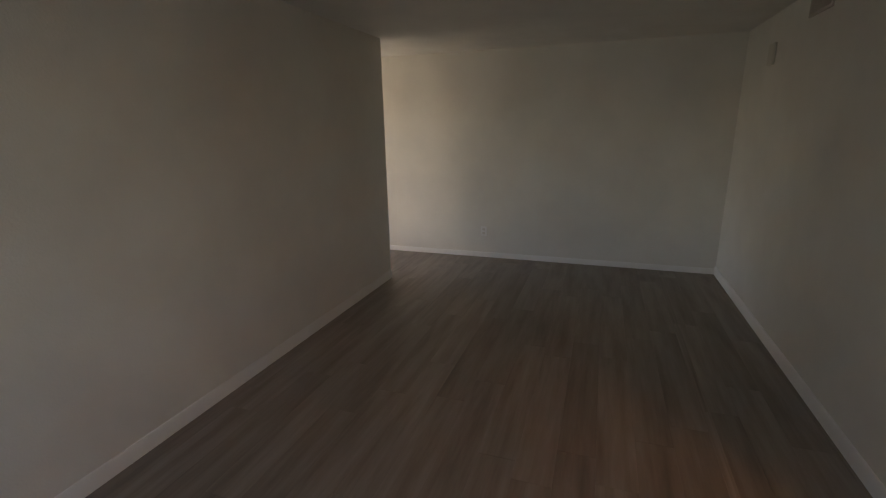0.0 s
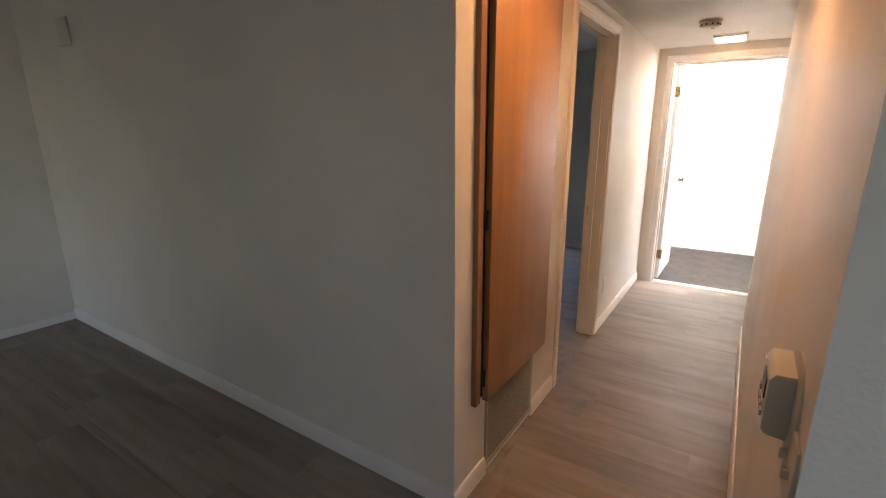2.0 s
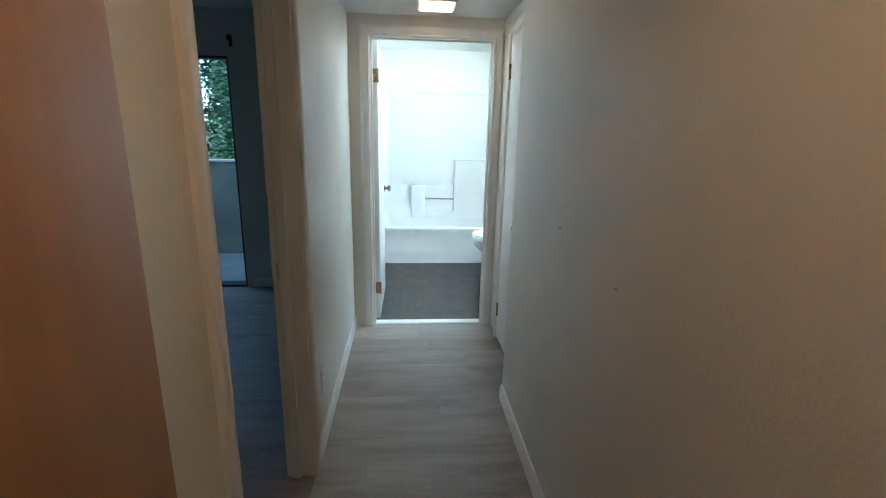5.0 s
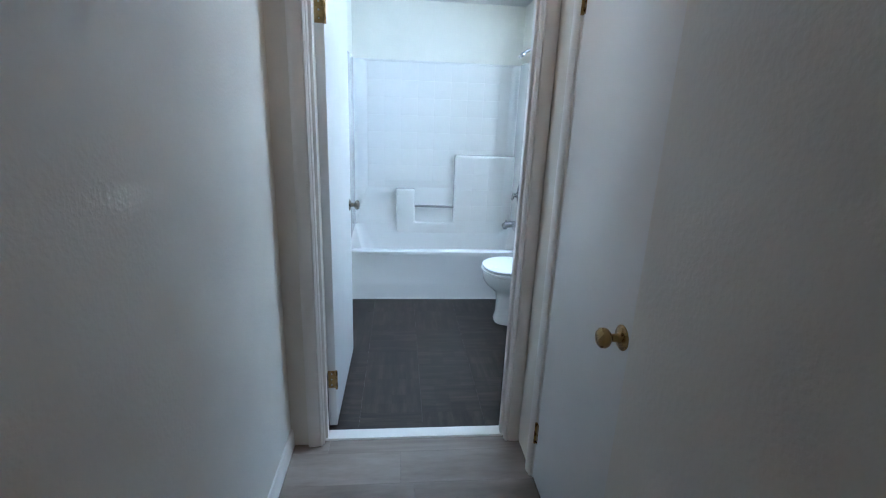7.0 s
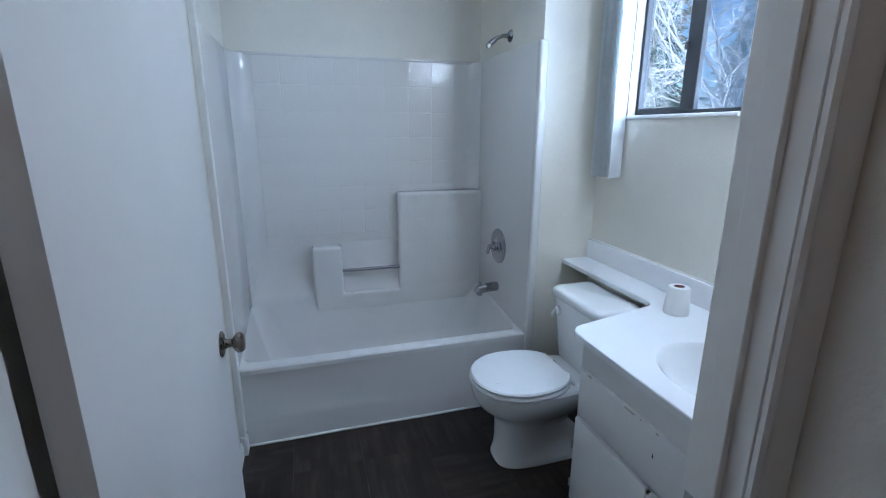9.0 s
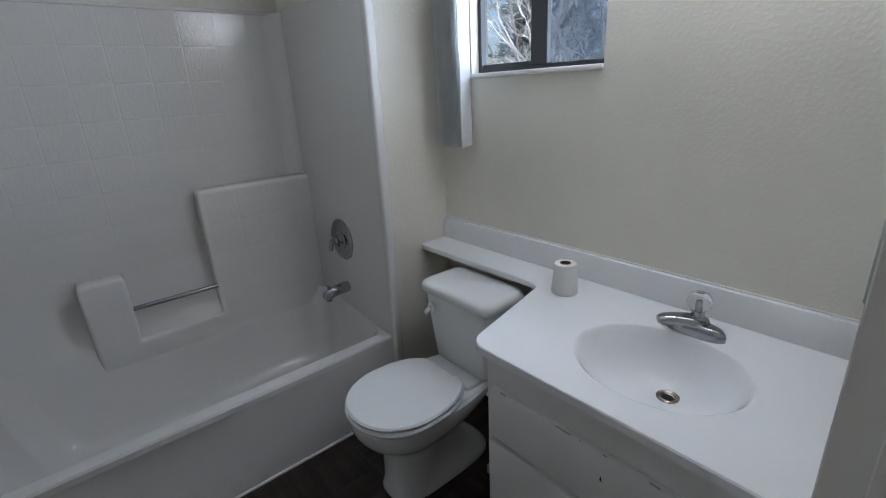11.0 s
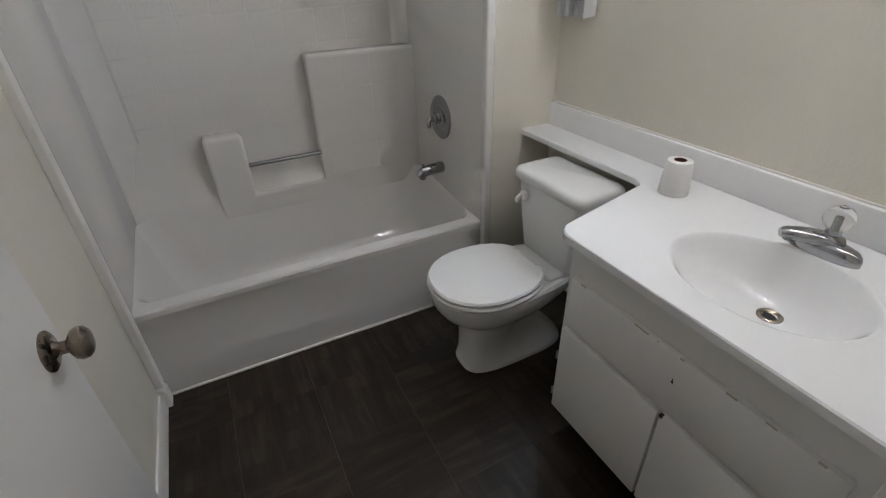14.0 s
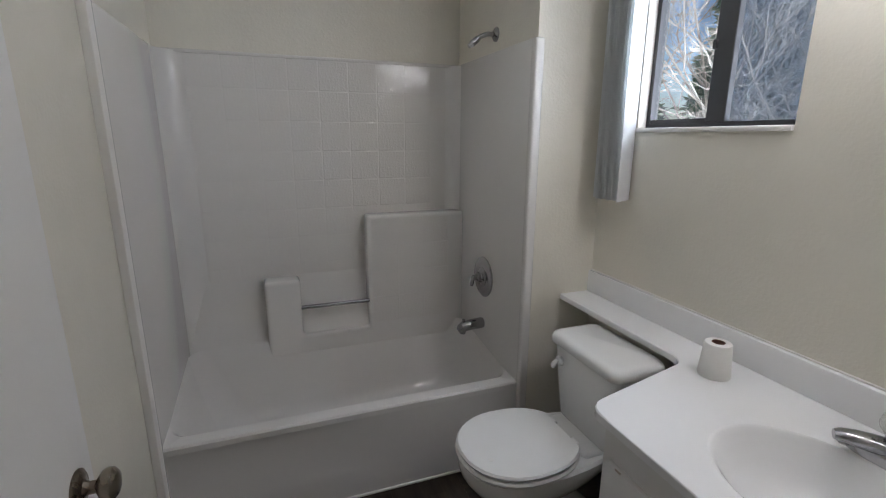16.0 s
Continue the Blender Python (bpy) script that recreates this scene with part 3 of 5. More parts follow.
# ---------------------------------------------------------------- hallway things
furn = thing("utility_closet_door", (XL, -2.99, 0.40), "oak veneer utility closet door hung high on the hallway wall", "closet door")
part("frame_board", bm_box(XL, XL + 0.022, -3.342, -3.303, 0.395, 2.13, 0.002, 1), OAK_EDGE, furn, "narrow stained oak frame board")
# Added near-black sheet: paints the shade seen through the gap beside the leaf.
part("gap_shade_sheet", bm_box(XL, XL + 0.006, -3.300, -2.64, 0.40, 2.13), DARK, furn, "near-black sheet painting the shade in the gap at the door edge")
part("leaf", bm_box(XL + 0.010, XL + 0.036, -3.268, -2.635, 0.388, 2.13, 0.0025, 2), OAK, furn, "orange oak veneer door leaf")
for hz in (0.50, 1.14, 1.95):
    hg = part("hinge", bm_boxes([(XL + 0.008, XL + 0.024, -3.296, -3.272, hz - 0.032, hz + 0.032)]), BLACK, furn, "black hinge")
    part("hinge_pin", bm_cyl((XL + 0.026, -3.284, hz - 0.036), (XL + 0.026, -3.284, hz + 0.036), 0.006, seg=10), BLACK, hg)

grille = thing("return_air_grille", (XL, -2.97, 0.05), "beige painted return air grille low on the hallway wall", "vent")
GY0, GY1, GZ0, GZ1 = -3.222, -2.725, 0.035, 0.365
part("backing", bm_box(XL + 0.0005, XL + 0.003, GY0 + 0.01, GY1 - 0.01, GZ0 + 0.01, GZ1 - 0.01), OAK_EDGE, grille)
for nm, b in (("frame_top", (GY0, GY1, GZ1 - 0.016, GZ1)), ("frame_bottom", (GY0, GY1, GZ0, GZ0 + 0.016)), ("frame_left", (GY0, GY0 + 0.016, GZ0 + 0.016, GZ1 - 0.016)), ("frame_right", (GY1 - 0.016, GY1, GZ0 + 0.016, GZ1 - 0.016))):
    part(nm, bm_box(XL, XL + 0.010, *b, 0.0015, 1), VENTM, grille)
slat_me = None
for i in range(22):
    z = GZ0 + 0.022 + i * 0.0134
    if slat_me is None:
        bm = bm_box(-0.001, 0.001, GY0 + 0.016, GY1 - 0.016, -0.0065, 0.0065)
        bmesh.ops.transform(bm, verts=bm.verts, matrix=Matrix.Rotation(radians(24), 4, "Y"))
        ob = part("slat", bm, VENTM, grille)
        slat_me = ob.data
    else:
        ob = new("slat", slat_me)
        ob.parent, ob.matrix_parent_inverse = grille, grille.matrix_world.inverted()
    ob.matrix_basis = Matrix.Translation((XL + 0.007, 0, z))

# thermostat on its backing plate
th = thing("thermostat", (XR, -3.735, 0.9), "ivory plastic wall thermostat with a small display and paper label", "thermostat")
part("wall_plate", bm_lathe([(0.004, 0.0), (0.086, 0.0), (0.086, 0.004), (0.081, 0.007), (0.010, 0.008)], 48, Matrix.Translation((XR, -3.772, 0.985)) @ Matrix.Rotation(radians(-90), 4, "Y")), PLASTIC, th, "round backing plate")
part("body", bm_prism([(XR - 0.006, 0.925), (XR - 0.038, 0.928), (XR - 0.045, 0.938), (XR - 0.045, 1.030), (XR - 0.036, 1.043), (XR - 0.006, 1.045)], "y", -3.810, -3.690, 0.003), PLASTIC, th)
part("display", bm_box(XR - 0.0475, XR - 0.0448, -3.793, -3.730, 0.985, 1.022, 0.001, 1), LCD, th, "dark grey display")
part("label", bm_box(XR - 0.0462, XR - 0.0448, -3.715, -3.697, 0.985, 1.028), PAPER, th, "small paper label")
for i in range(3):
    part("button", bm_box(XR - 0.0485, XR - 0.0448, -3.790 + i * 0.026, -3.772 + i * 0.026, 0.950, 0.962, 0.001, 1), GREYPL, th)
for i in range(2):
    part("arrow_button", bm_box(XR - 0.0485, XR - 0.0448, -3.720, -3.705, 0.948 + i * 0.018, 0.960 + i * 0.018, 0.001, 1), GREYPL, th)

th.location.y -= 0.062
th.location.z += 0.018

sw = thing("light_switch", (XR, -3.86, 0.9), "ivory toggle light switch plate on the hallway wall", "light switch")
part("plate", bm_box(XR - 0.006, XR, -3.985, -3.870, 0.880, 0.995, 0.003, 2), PLASTIC, sw)
for sy in (-3.955, -3.900):
    tg = part("toggle", bm_box(XR - 0.017, XR - 0.005, sy - 0.005, sy + 0.005, 0.930, 0.947, 0.002, 1), PLASTIC, sw)

# outlet low on the hall's west wall
ol = thing("outlet", (XL, -1.32, 0.26), "white wall outlet plate low on the hallway wall", "outlet")
pl = part("plate", bm_box(XL, XL + 0.005, -1.355, -1.285, 0.262, 0.377, 0.002, 2), TRIM, ol)
for dz in (0.295, 0.344):
    rc = part("receptacle", bm_box(XL + 0.0045, XL + 0.0068, -1.337, -1.303, dz - 0.014, dz + 0.014, 0.002, 2), TRIM, ol)
    for sy in (-1.327, -1.313):
        part("slot", bm_box(XL + 0.0066, XL + 0.0071, sy - 0.0012, sy + 0.0012, dz - 0.005, dz + 0.005), DARK, rc)


def square_lamp(name, cx, cy, z, half, material, label):
    lamp = thing(name, (cx, cy, z), label, "ceiling light", "flush hallway lights")
    part("frame", bm_prism([(cx - half, z), (cx - half, z - 0.012), (cx - half + 0.012, z - 0.022), (cx + half - 0.012, z - 0.022), (cx + half, z - 0.012), (cx + half, z)], "y", cy - half, cy + half, 0.002), TRIM, lamp)
    part("diffuser", bm_box(cx - half + 0.018, cx + half - 0.018, cy - half + 0.018, cy + half - 0.018, z - 0.030, z - 0.019, 0.006, 3), material, lamp, "glowing square diffuser")
    return lamp


square_lamp("hall_ceiling_light", 0.07, -0.345, HALL_H, 0.115, LAMP_COOL, "square flush ceiling light, lit white")
square_lamp("hall_ceiling_light", -0.02, -3.02, HALL_H, 0.115, LAMP_WARM, "square flush ceiling light, lit warm")

sd = thing("smoke_detector", (-0.02, -1.04, HALL_H), "round ivory smoke detector on the hallway ceiling", "smoke detector")
mz = Matrix.Translation((-0.02, -1.04, HALL_H)) @ Matrix.Rotation(radians(180), 4, "X")
part("base", bm_lathe([(0.068, 0.0), (0.070, 0.004), (0.070, 0.016), (0.064, 0.020)], 36, mz), PLASTIC, sd)
part("body", bm_lathe([(0.056, 0.020), (0.058, 0.024), (0.056, 0.040), (0.048, 0.048), (0.022, 0.051), (0.021, 0.049), (0.004, 0.049)], 36, mz), PLASTIC, sd)
part("test_button", bm_lathe([(0.012, 0.049), (0.012, 0.053), (0.009, 0.0545)], 20, mz @ Matrix.Translation((0.018, 0.0, 0))), GREYPL, sd)
for a in range(10):
    w = 2 * math.pi * a / 10
    part("grille_slot", bm_box(-0.02 + 0.0575 * math.cos(w) - 0.004, -0.02 + 0.0575 * math.cos(w) + 0.004, -1.04 + 0.0575 * math.sin(w) - 0.004, -1.04 + 0.0575 * math.sin(w) + 0.004, HALL_H - 0.038, HALL_H - 0.027), DARK, sd)

# scuffs on the hall's east wall
for sy, szz, ln_ in ((-1.75, 1.12, 0.05), (-2.2, 1.06, 0.03)):
    sc = thing("wall_scuff", (XR, sy, szz), "small scraped mark in the hallway paint", "scuff mark", "hallway scuffs", "structure")
    part("scrape", bm_prism([(sy, szz), (sy + ln_ * 0.4, szz + 0.006), (sy + ln_, szz - 0.004), (sy + ln_ * 0.5, szz - 0.003)], "x", XR - 0.0012, XR + 0.001), CHIP, sc)

# ---------------------------------------------------------------- living room things
lv = thing("wall_register", (-2.44, YW, 2.24), "beige air register high on the living room wall", "vent")
part("backing", bm_box(-2.60, -2.29, YW - 0.003, YW - 0.0005, 2.185, 2.305), DARK, lv)
for nm, b in (("frame_top", (-2.615, -2.275, 2.300, 2.320)), ("frame_bottom", (-2.615, -2.275, 2.170, 2.190)), ("frame_left", (-2.615, -2.595, 2.190, 2.300)), ("frame_right", (-2.295, -2.275, 2.190, 2.300))):
    part(nm, bm_box(b[0], b[1], YW - 0.012, YW, b[2], b[3], 0.002, 1), VENTM, lv)
for i in range(14):
    x = -2.585 + i * 0.0215
    part("blade", bm_boxes([(x - 0.0012, x + 0.0012, YW - 0.010, YW - 0.003, 2.190, 2.300)]), VENTM, lv)
chime = thing("door_chime", (-3.255, YW, 2.02), "small cream chime box high on the wall", "door chime")
part("cover", bm_box(-3.32, -3.19, YW - 0.022, YW, 1.96, 2.12, 0.008, 3), PLASTIC, chime)
ol2 = thing("outlet", (-4.07, -6.35, 0.3), "white wall outlet plate low on the far wall", "outlet")
part("plate", bm_box(-4.07, -4.065, -5.985, -5.915, 0.26, 0.375, 0.002, 2), TRIM, ol2)
for dz in (0.295, 0.340):
    part("receptacle", bm_box(-4.0655, -4.063, -5.967, -5.933, dz - 0.014, dz + 0.014, 0.002, 2), PLASTIC, ol2)


# ---------------------------------------------------------------- bathroom
AX0, AX1, AY0, AY1 = -0.412, 1.015, 1.683, 2.478        # alcove faces
RIM = 0.400


def rrect(x0, x1, y0, y1, r, z, n=6):
    pts = []
    for cx, cy, a0 in ((x1 - r, y1 - r, 0), (x0 + r, y1 - r, 90), (x0 + r, y0 + r, 180), (x1 - r, y0 + r, 270)):
        for i in range(n + 1):
            a = radians(a0 + 90 * i / n)
            pts.append(Vector((cx + r * math.cos(a), cy + r * math.sin(a), z)))
    return pts


tub = thing("bathtub", ((AX0 + AX1) / 2, 2.08, 0), "white enamelled alcove bathtub with a moulded apron", "bathtub")
BACK = 2.383


def bowl_ring(inset, r, low, rise):
    """Rounded outline whose back stands higher than its front lip."""
    pts = rrect(AX0 + 0.002 + inset, AX1 - 0.002 - inset * 0.75, AY0 + 0.062 + inset * 0.55, BACK - inset * 0.7, r, low, 9)
    for p in pts:
        k = min(1.0, max(0.0, (p.y - AY0 - 0.10) / 0.30))
        p.z = low + rise * k * k * (3 - 2 * k)
    return pts


rings = [rrect(AX0 - 0.012, AX1 + 0.022, AY0, AY1 + 0.02, 0.006, RIM - 0.03, 9), rrect(AX0 - 0.012, AX1 + 0.022, AY0, AY1 + 0.02, 0.012, RIM - 0.008, 9), rrect(AX0 - 0.008, AX1 + 0.018, AY0 + 0.006, AY1 + 0.016, 0.014, RIM, 9),
         bowl_ring(-0.003, 0.080, RIM, 0.055), bowl_ring(0.006, 0.085, RIM - 0.006, 0.030), bowl_ring(0.018, 0.09, RIM - 0.030, 0.015), bowl_ring(0.045, 0.11, 0.29, 0.0), bowl_ring(0.080, 0.12, 0.19, 0.0),
         bowl_ring(0.112, 0.13, 0.125, 0.0), bowl_ring(0.150, 0.13, 0.088, 0.0), bowl_ring(0.200, 0.12, 0.070, 0.0), bowl_ring(0.26, 0.09, 0.064, 0.0)]
bm = bm_loft(rings, cap=False)
bm.faces.new(list(reversed([v for v in bm.verts][-len(rings[0]):])))
bmesh.ops.recalc_face_normals(bm, faces=bm.faces)
part("basin", bm, TUBMAT, tub)
prof = [(AY0, RIM - 0.029), (AY0 + 0.010, 0.34), (AY0 + 0.013, 0.175), (AY0 + 0.004, 0.140), (AY0 + 0.001, 0.115), (AY0 + 0.002, 0.0), (AY0 + 0.05, 0.0), (AY0 + 0.05, RIM - 0.029)]
bm = bm_loft([[Vector((x, AY0 + (u - AY0) * k if u < AY0 + 0.04 else u, v)) for u, v in prof] for x, k in ((AX0 - 0.018, 0.1), (AX0 + 0.03, 1.0), (0.26, 1.0), (0.34, 0.15), (AX1 + 0.022, 0.1))])
part("apron", bm, TUBMAT, tub)
part("caulk_line", bm_tube([(AX0 - 0.01, AY0 - 0.002, 0.003), (-0.1, AY0 - 0.003, 0.004), (0.2, AY0 - 0.002, 0.003), (0.5, AY0 - 0.004, 0.004), (AX1 + 0.02, AY0 - 0.002, 0.003)], 0.006, 8), CAULK, tub, "uneven white caulk bead")
part("drain", bm_lathe([(0.028, 0.0), (0.028, 0.004), (0.02, 0.006)], 24, Matrix.Translation((0.80, 2.08, 0.064))), CHROME, tub)

TOPZ = 1.862
sur = thing("tub_surround", ((AX0 + AX1) / 2, AY1, RIM), "white moulded fibreglass tub surround with square tile relief", "tub surround")
part("back_panel", bm_box(AX0 - 0.016, AX1 + 0.025, AY1, AY1 + 0.025, RIM - 0.01, TOPZ, 0.003, 2), FIBRE, sur)
part("left_panel", bm_box(AX0 - 0.016, AX0, AY0 + 0.002, AY1, RIM - 0.004, TOPZ, 0.003, 2), FIBRE_FLAT, sur)
part("right_panel", bm_box(AX1, AX1 + 0.025, AY0 - 0.02, AY1, RIM - 0.004, TOPZ, 0.003, 2), FIBRE_FLAT, sur)
# rounded inner corners
for cx, sgn, cr in ((AX0, 1, 0.11), (AX1, -1, 0.07)):
    pts = [(cx - sgn * 0.004, AY1 + 0.004), (cx + sgn * cr, AY1 + 0.0005)] + [(cx + sgn * (cr - cr * math.sin(radians(a))), AY1 - cr + cr * math.cos(radians(a))) for a in range(6, 90, 6)] + [(cx - sgn * 0.0005, AY1 - cr)]
    part("corner_cove", bm_prism(pts, "z", RIM - 0.003, TOPZ - 0.003), FIBRE_FLAT, sur)
# front flanges
part("right_flange", bm_box(AX1 - 0.001, AX1 + 0.040, AY0 - 0.026, AY0 + 0.012, 0.0, TOPZ, 0.010, 3), FIBRE_FLAT, sur)
part("left_flange", bm_box(-0.431, AX0 + 0.004, AY0 - 0.012, AY0 + 0.012, 0.0, TOPZ, 0.006, 3), FIBRE_FLAT, sur)
part("top_lip", bm_box(AX0 - 0.016, AX1 + 0.025, AY1 - 0.006, AY1 + 0.026, TOPZ - 0.012, TOPZ + 0.004, 0.004, 2), FIBRE, sur)
# soap ledges
LY = 2.368
ledge = [(-0.05, 0.30), (-0.05, 0.774), (0.125, 0.774), (0.125, 0.470), (0.478, 0.470), (0.478, 1.087), (AX1 + 0.022, 1.087), (AX1 + 0.022, 0.30)]
part("ledge_block", bm_prism(ledge, "y", LY, AY1 + 0.002, 0.020, 5), FIBRE_FLAT, sur, "stepped moulded shelf blocks")
slope = [(AY1 + 0.002, 0.80), (AY1 - 0.003, 0.74), (AY1 - 0.011, 0.67), (AY1 - 0.024, 0.60), (AY1 - 0.043, 0.54), (AY1 - 0.070, 0.485), (AY1 - 0.094, 0.447), (AY1 - 0.093, 0.40), (AY1 + 0.002, 0.40)]
part("lower_slope", bm_prism(slope, "x", AX0 + 0.001, AX1 - 0.001), FIBRE_FLAT, sur, "wall flaring out to the tub rim")
bar = part("towel_bar", bm_cyl((0.122, LY + 0.020, 0.618), (0.481, LY + 0.020, 0.618), 0.0105, seg=18), CHROME, sur, "chrome grab bar between the ledges")
# square relief pads
PITCH = 0.1455


def pad_mesh(w, h):
    """A square pad with softly rounded edges."""
    bm = bmesh.new()
    rings = []
    for e, d in ((0.0, 0.0), (0.0014, 0.0006), (0.0030, 0.0010), (0.0050, 0.0011), (0.0090, 0.0011)):
        rings.append([bm.verts.new((x * (w / 2 - e), -d, z * (h / 2 - e))) for x, z in ((-1, -1), (1, -1), (1, 1), (-1, 1))])
    for lo, hi in zip(rings, rings[1:]):
        for i in range(4):
            bm.faces.new((lo[i], lo[(i + 1) % 4], hi[(i + 1) % 4], hi[i]))
    bm.faces.new(rings[-1])
    me = bpy.data.meshes.new("tile")
    bmesh.ops.recalc_face_normals(bm, faces=bm.faces)
    bm.to_mesh(me)
    bm.free()
    me.shade_smooth()
    me.materials.append(FIBRE)
    return me


def lay(me, m, parent, name="tile"):
    ob = new(name, me)
    ob.parent = parent
    ob.matrix_parent_inverse = parent.matrix_world.inverted()
    ob.matrix_basis = m
    return ob


PAD = pad_mesh(PITCH - 0.001, PITCH - 0.001)
for r in range(9):
    zc = TOPZ - 0.010 - PITCH * (r + 0.5)
    for c in range(8):
        xc = AX0 + 0.112 + PITCH * (c + 0.5)
        if zc - PITCH / 2 < 0.774 and xc > -0.06 - PITCH / 2:
            continue
        on_block = zc < 1.087 + PITCH / 2 and xc > 0.478 - PITCH / 2
        if zc - PITCH / 2 < 0.50 or on_block:
            continue
        lay(PAD, Matrix.Translation((xc, AY1 + 0.0004, zc)), sur)
for r in range(4):
    for c in range(3):
        lay(PAD, Matrix.Translation((0.495 + 0.073 + PITCH * c, LY + 0.0004, 1.072 - PITCH * (r + 0.5))), sur)

# valve, spout, shower arm
VX = AX1
vm = Matrix.Translation((VX, 2.065, 0.792)) @ Matrix.Rotation(radians(-90), 4, "Y")
valve = thing("shower_valve", (VX, 2.065, 0.79), "chrome shower valve with a round plate and lever", "shower valve")
part("escutcheon", bm_lathe([(0.004, 0.0), (0.104, 0.0), (0.104, 0.004), (0.095, 0.011), (0.062, 0.015), (0.050, 0.012), (0.046, 0.016), (0.030, 0.020), (0.024, 0.030)], 40, vm), CHROME, valve)
part("hub", bm_lathe([(0.026, 0.026), (0.024, 0.040), (0.016, 0.046), (0.015, 0.062), (0.010, 0.067)], 28, vm), CHROME, valve)
part("lever", bm_tube([(VX - 0.056, 2.065, 0.797), (VX - 0.064, 2.062, 0.784), (VX - 0.072, 2.056, 0.764), (VX - 0.074, 2.053, 0.752)], [0.009, 0.010, 0.011, 0.007], 14), CHROME, valve)
sp = thing("tub_spout", (VX, 2.065, 0.535), "chrome tub spout with a diverter knob", "tub spout")
rings = []
for x, z, r in ((VX, 0.540, 0.026), (VX - 0.012, 0.540, 0.029), (VX - 0.06, 0.538, 0.028), (VX - 0.105, 0.532, 0.026), (VX - 0.128, 0.520, 0.022), (VX - 0.134, 0.505, 0.016)):
    rings.append([Vector((x - (0.012 * math.sin(a) if x < VX - 0.1 else 0), 2.065 + r * math.cos(a), z + r * math.sin(a))) for a in (2 * math.pi * k / 20 for k in range(20))])
part("body", bm_loft(rings), CHROME, sp)
part("outlet", bm_cyl((VX - 0.112, 2.065, 0.515), (VX - 0.113, 2.065, 0.494), 0.017, 0.015, 18), CHROME, sp)
part("diverter", bm_cyl((VX - 0.110, 2.065, 0.553), (VX - 0.110, 2.065, 0.572), 0.0055, 0.007, 12), CHROME, sp)
arm = thing("shower_outlet", (1.042, 2.06, 1.93), "chrome shower arm with no head", "shower arm")
part("flange", bm_lathe([(0.004, 0.0), (0.032, 0.0), (0.030, 0.006), (0.018, 0.014), (0.012, 0.016)], 28, Matrix.Translation((1.042, 2.06, 1.945)) @ Matrix.Rotation(radians(-90), 4, "Y")), CHROME, arm)
part("pipe", bm_tube([(1.04, 2.06, 1.945), (1.00, 2.06, 1.944), (0.965, 2.06, 1.932), (0.935, 2.06, 1.908)], 0.0105, 14), CHROME, arm)
part("collar", bm_cyl((0.950, 2.06, 1.920), (0.922, 2.06, 1.897), 0.015, 0.014, 16), CHROME, arm)
part("thread_end", bm_cyl((0.922, 2.06, 1.897), (0.908, 2.06, 1.885), 0.011, 0.011, 14), STEEL, arm)

# ---------------------------------------------------------------- toilet, facing the door wall's far side (towards -x)
TYC = 1.280
toi = thing("toilet", (0.95, TYC, 0), "white two-piece toilet with the round lid closed", "toilet")


def egg(xc, fx, bx, wy, z, n=32, tail=1.0):
    """Egg outline: fx to the front (-x), bx to the back, wy half width."""
    pts = []
    for k in range(n):
        a = 2 * math.pi * k / n
        c, s = math.cos(a), math.sin(a)
        x = xc + (bx * min(1.0, 1.16 * abs(c) ** 0.8) if c > 0 else -fx * abs(c))
        pts.append(Vector((x, TYC + wy * (abs(s) ** 0.92) * (1 if s >= 0 else -1), z)))
    return pts


def foot(x0, x1, wy, z, n=32, sq=0.45, waist=1.0):
    """Pedestal outline; waist narrows it behind the front column."""
    pts = []
    for k in range(n):
        a = 2 * math.pi * k / n
        c, s = math.cos(a), math.sin(a)
        x = (x0 + x1) / 2 + (x1 - x0) / 2 * abs(c) ** sq * (1 if c >= 0 else -1)
        g = min(1.0, max(0.0, (x - x0 - 0.13) / 0.10))
        w = wy * (1 - (1 - waist) * g * g * (3 - 2 * g))
        pts.append(Vector((x, TYC + w * abs(s) ** sq * (1 if s >= 0 else -1), z)))
    return pts


BC = 0.775
rings = [foot(0.680, 1.160, 0.106, 0.0, sq=0.6), foot(0.678, 1.160, 0.107, 0.012, sq=0.6), foot(0.682, 1.155, 0.103, 0.03, sq=0.62), foot(0.688, 1.14, 0.099, 0.055, sq=0.64, waist=0.80), foot(0.690, 1.10, 0.097, 0.10, sq=0.66, waist=0.60), foot(0.690, 1.04, 0.097, 0.16, sq=0.70, waist=0.58), foot(0.686, 1.05, 0.100, 0.20, sq=0.74, waist=0.72),
         egg(0.80, 0.120, 0.27, 0.108, 0.225), egg(0.79, 0.145, 0.29, 0.132, 0.258), egg(0.78, 0.176, 0.32, 0.160, 0.292), egg(BC, 0.193, 0.36, 0.178, 0.328), egg(BC, 0.200, 0.40, 0.186, 0.362), egg(BC, 0.199, 0.40, 0.185, 0.382), egg(BC, 0.188, 0.39, 0.174, 0.390)]
part("bowl", bm_loft(rings), PORC, toi)
part("rear_deck", bm_box(0.985, 1.225, TYC - 0.135, TYC + 0.135, 0.335, 0.402, 0.018, 4), PORC, toi)


def seat_shape(z0, z1, grow, lip):
    a = [egg(BC, 0.200 + grow, 0.205, 0.190 + grow, z0), egg(BC, 0.204 + grow, 0.207, 0.194 + grow, (z0 + z1) / 2), egg(BC, 0.199 + grow - lip * 0.3, 0.203, 0.189 + grow - lip * 0.3, z1 - 0.002), egg(BC, 0.184 + grow - lip, 0.19, 0.174 + grow - lip, z1)]
    return bm_loft(a)


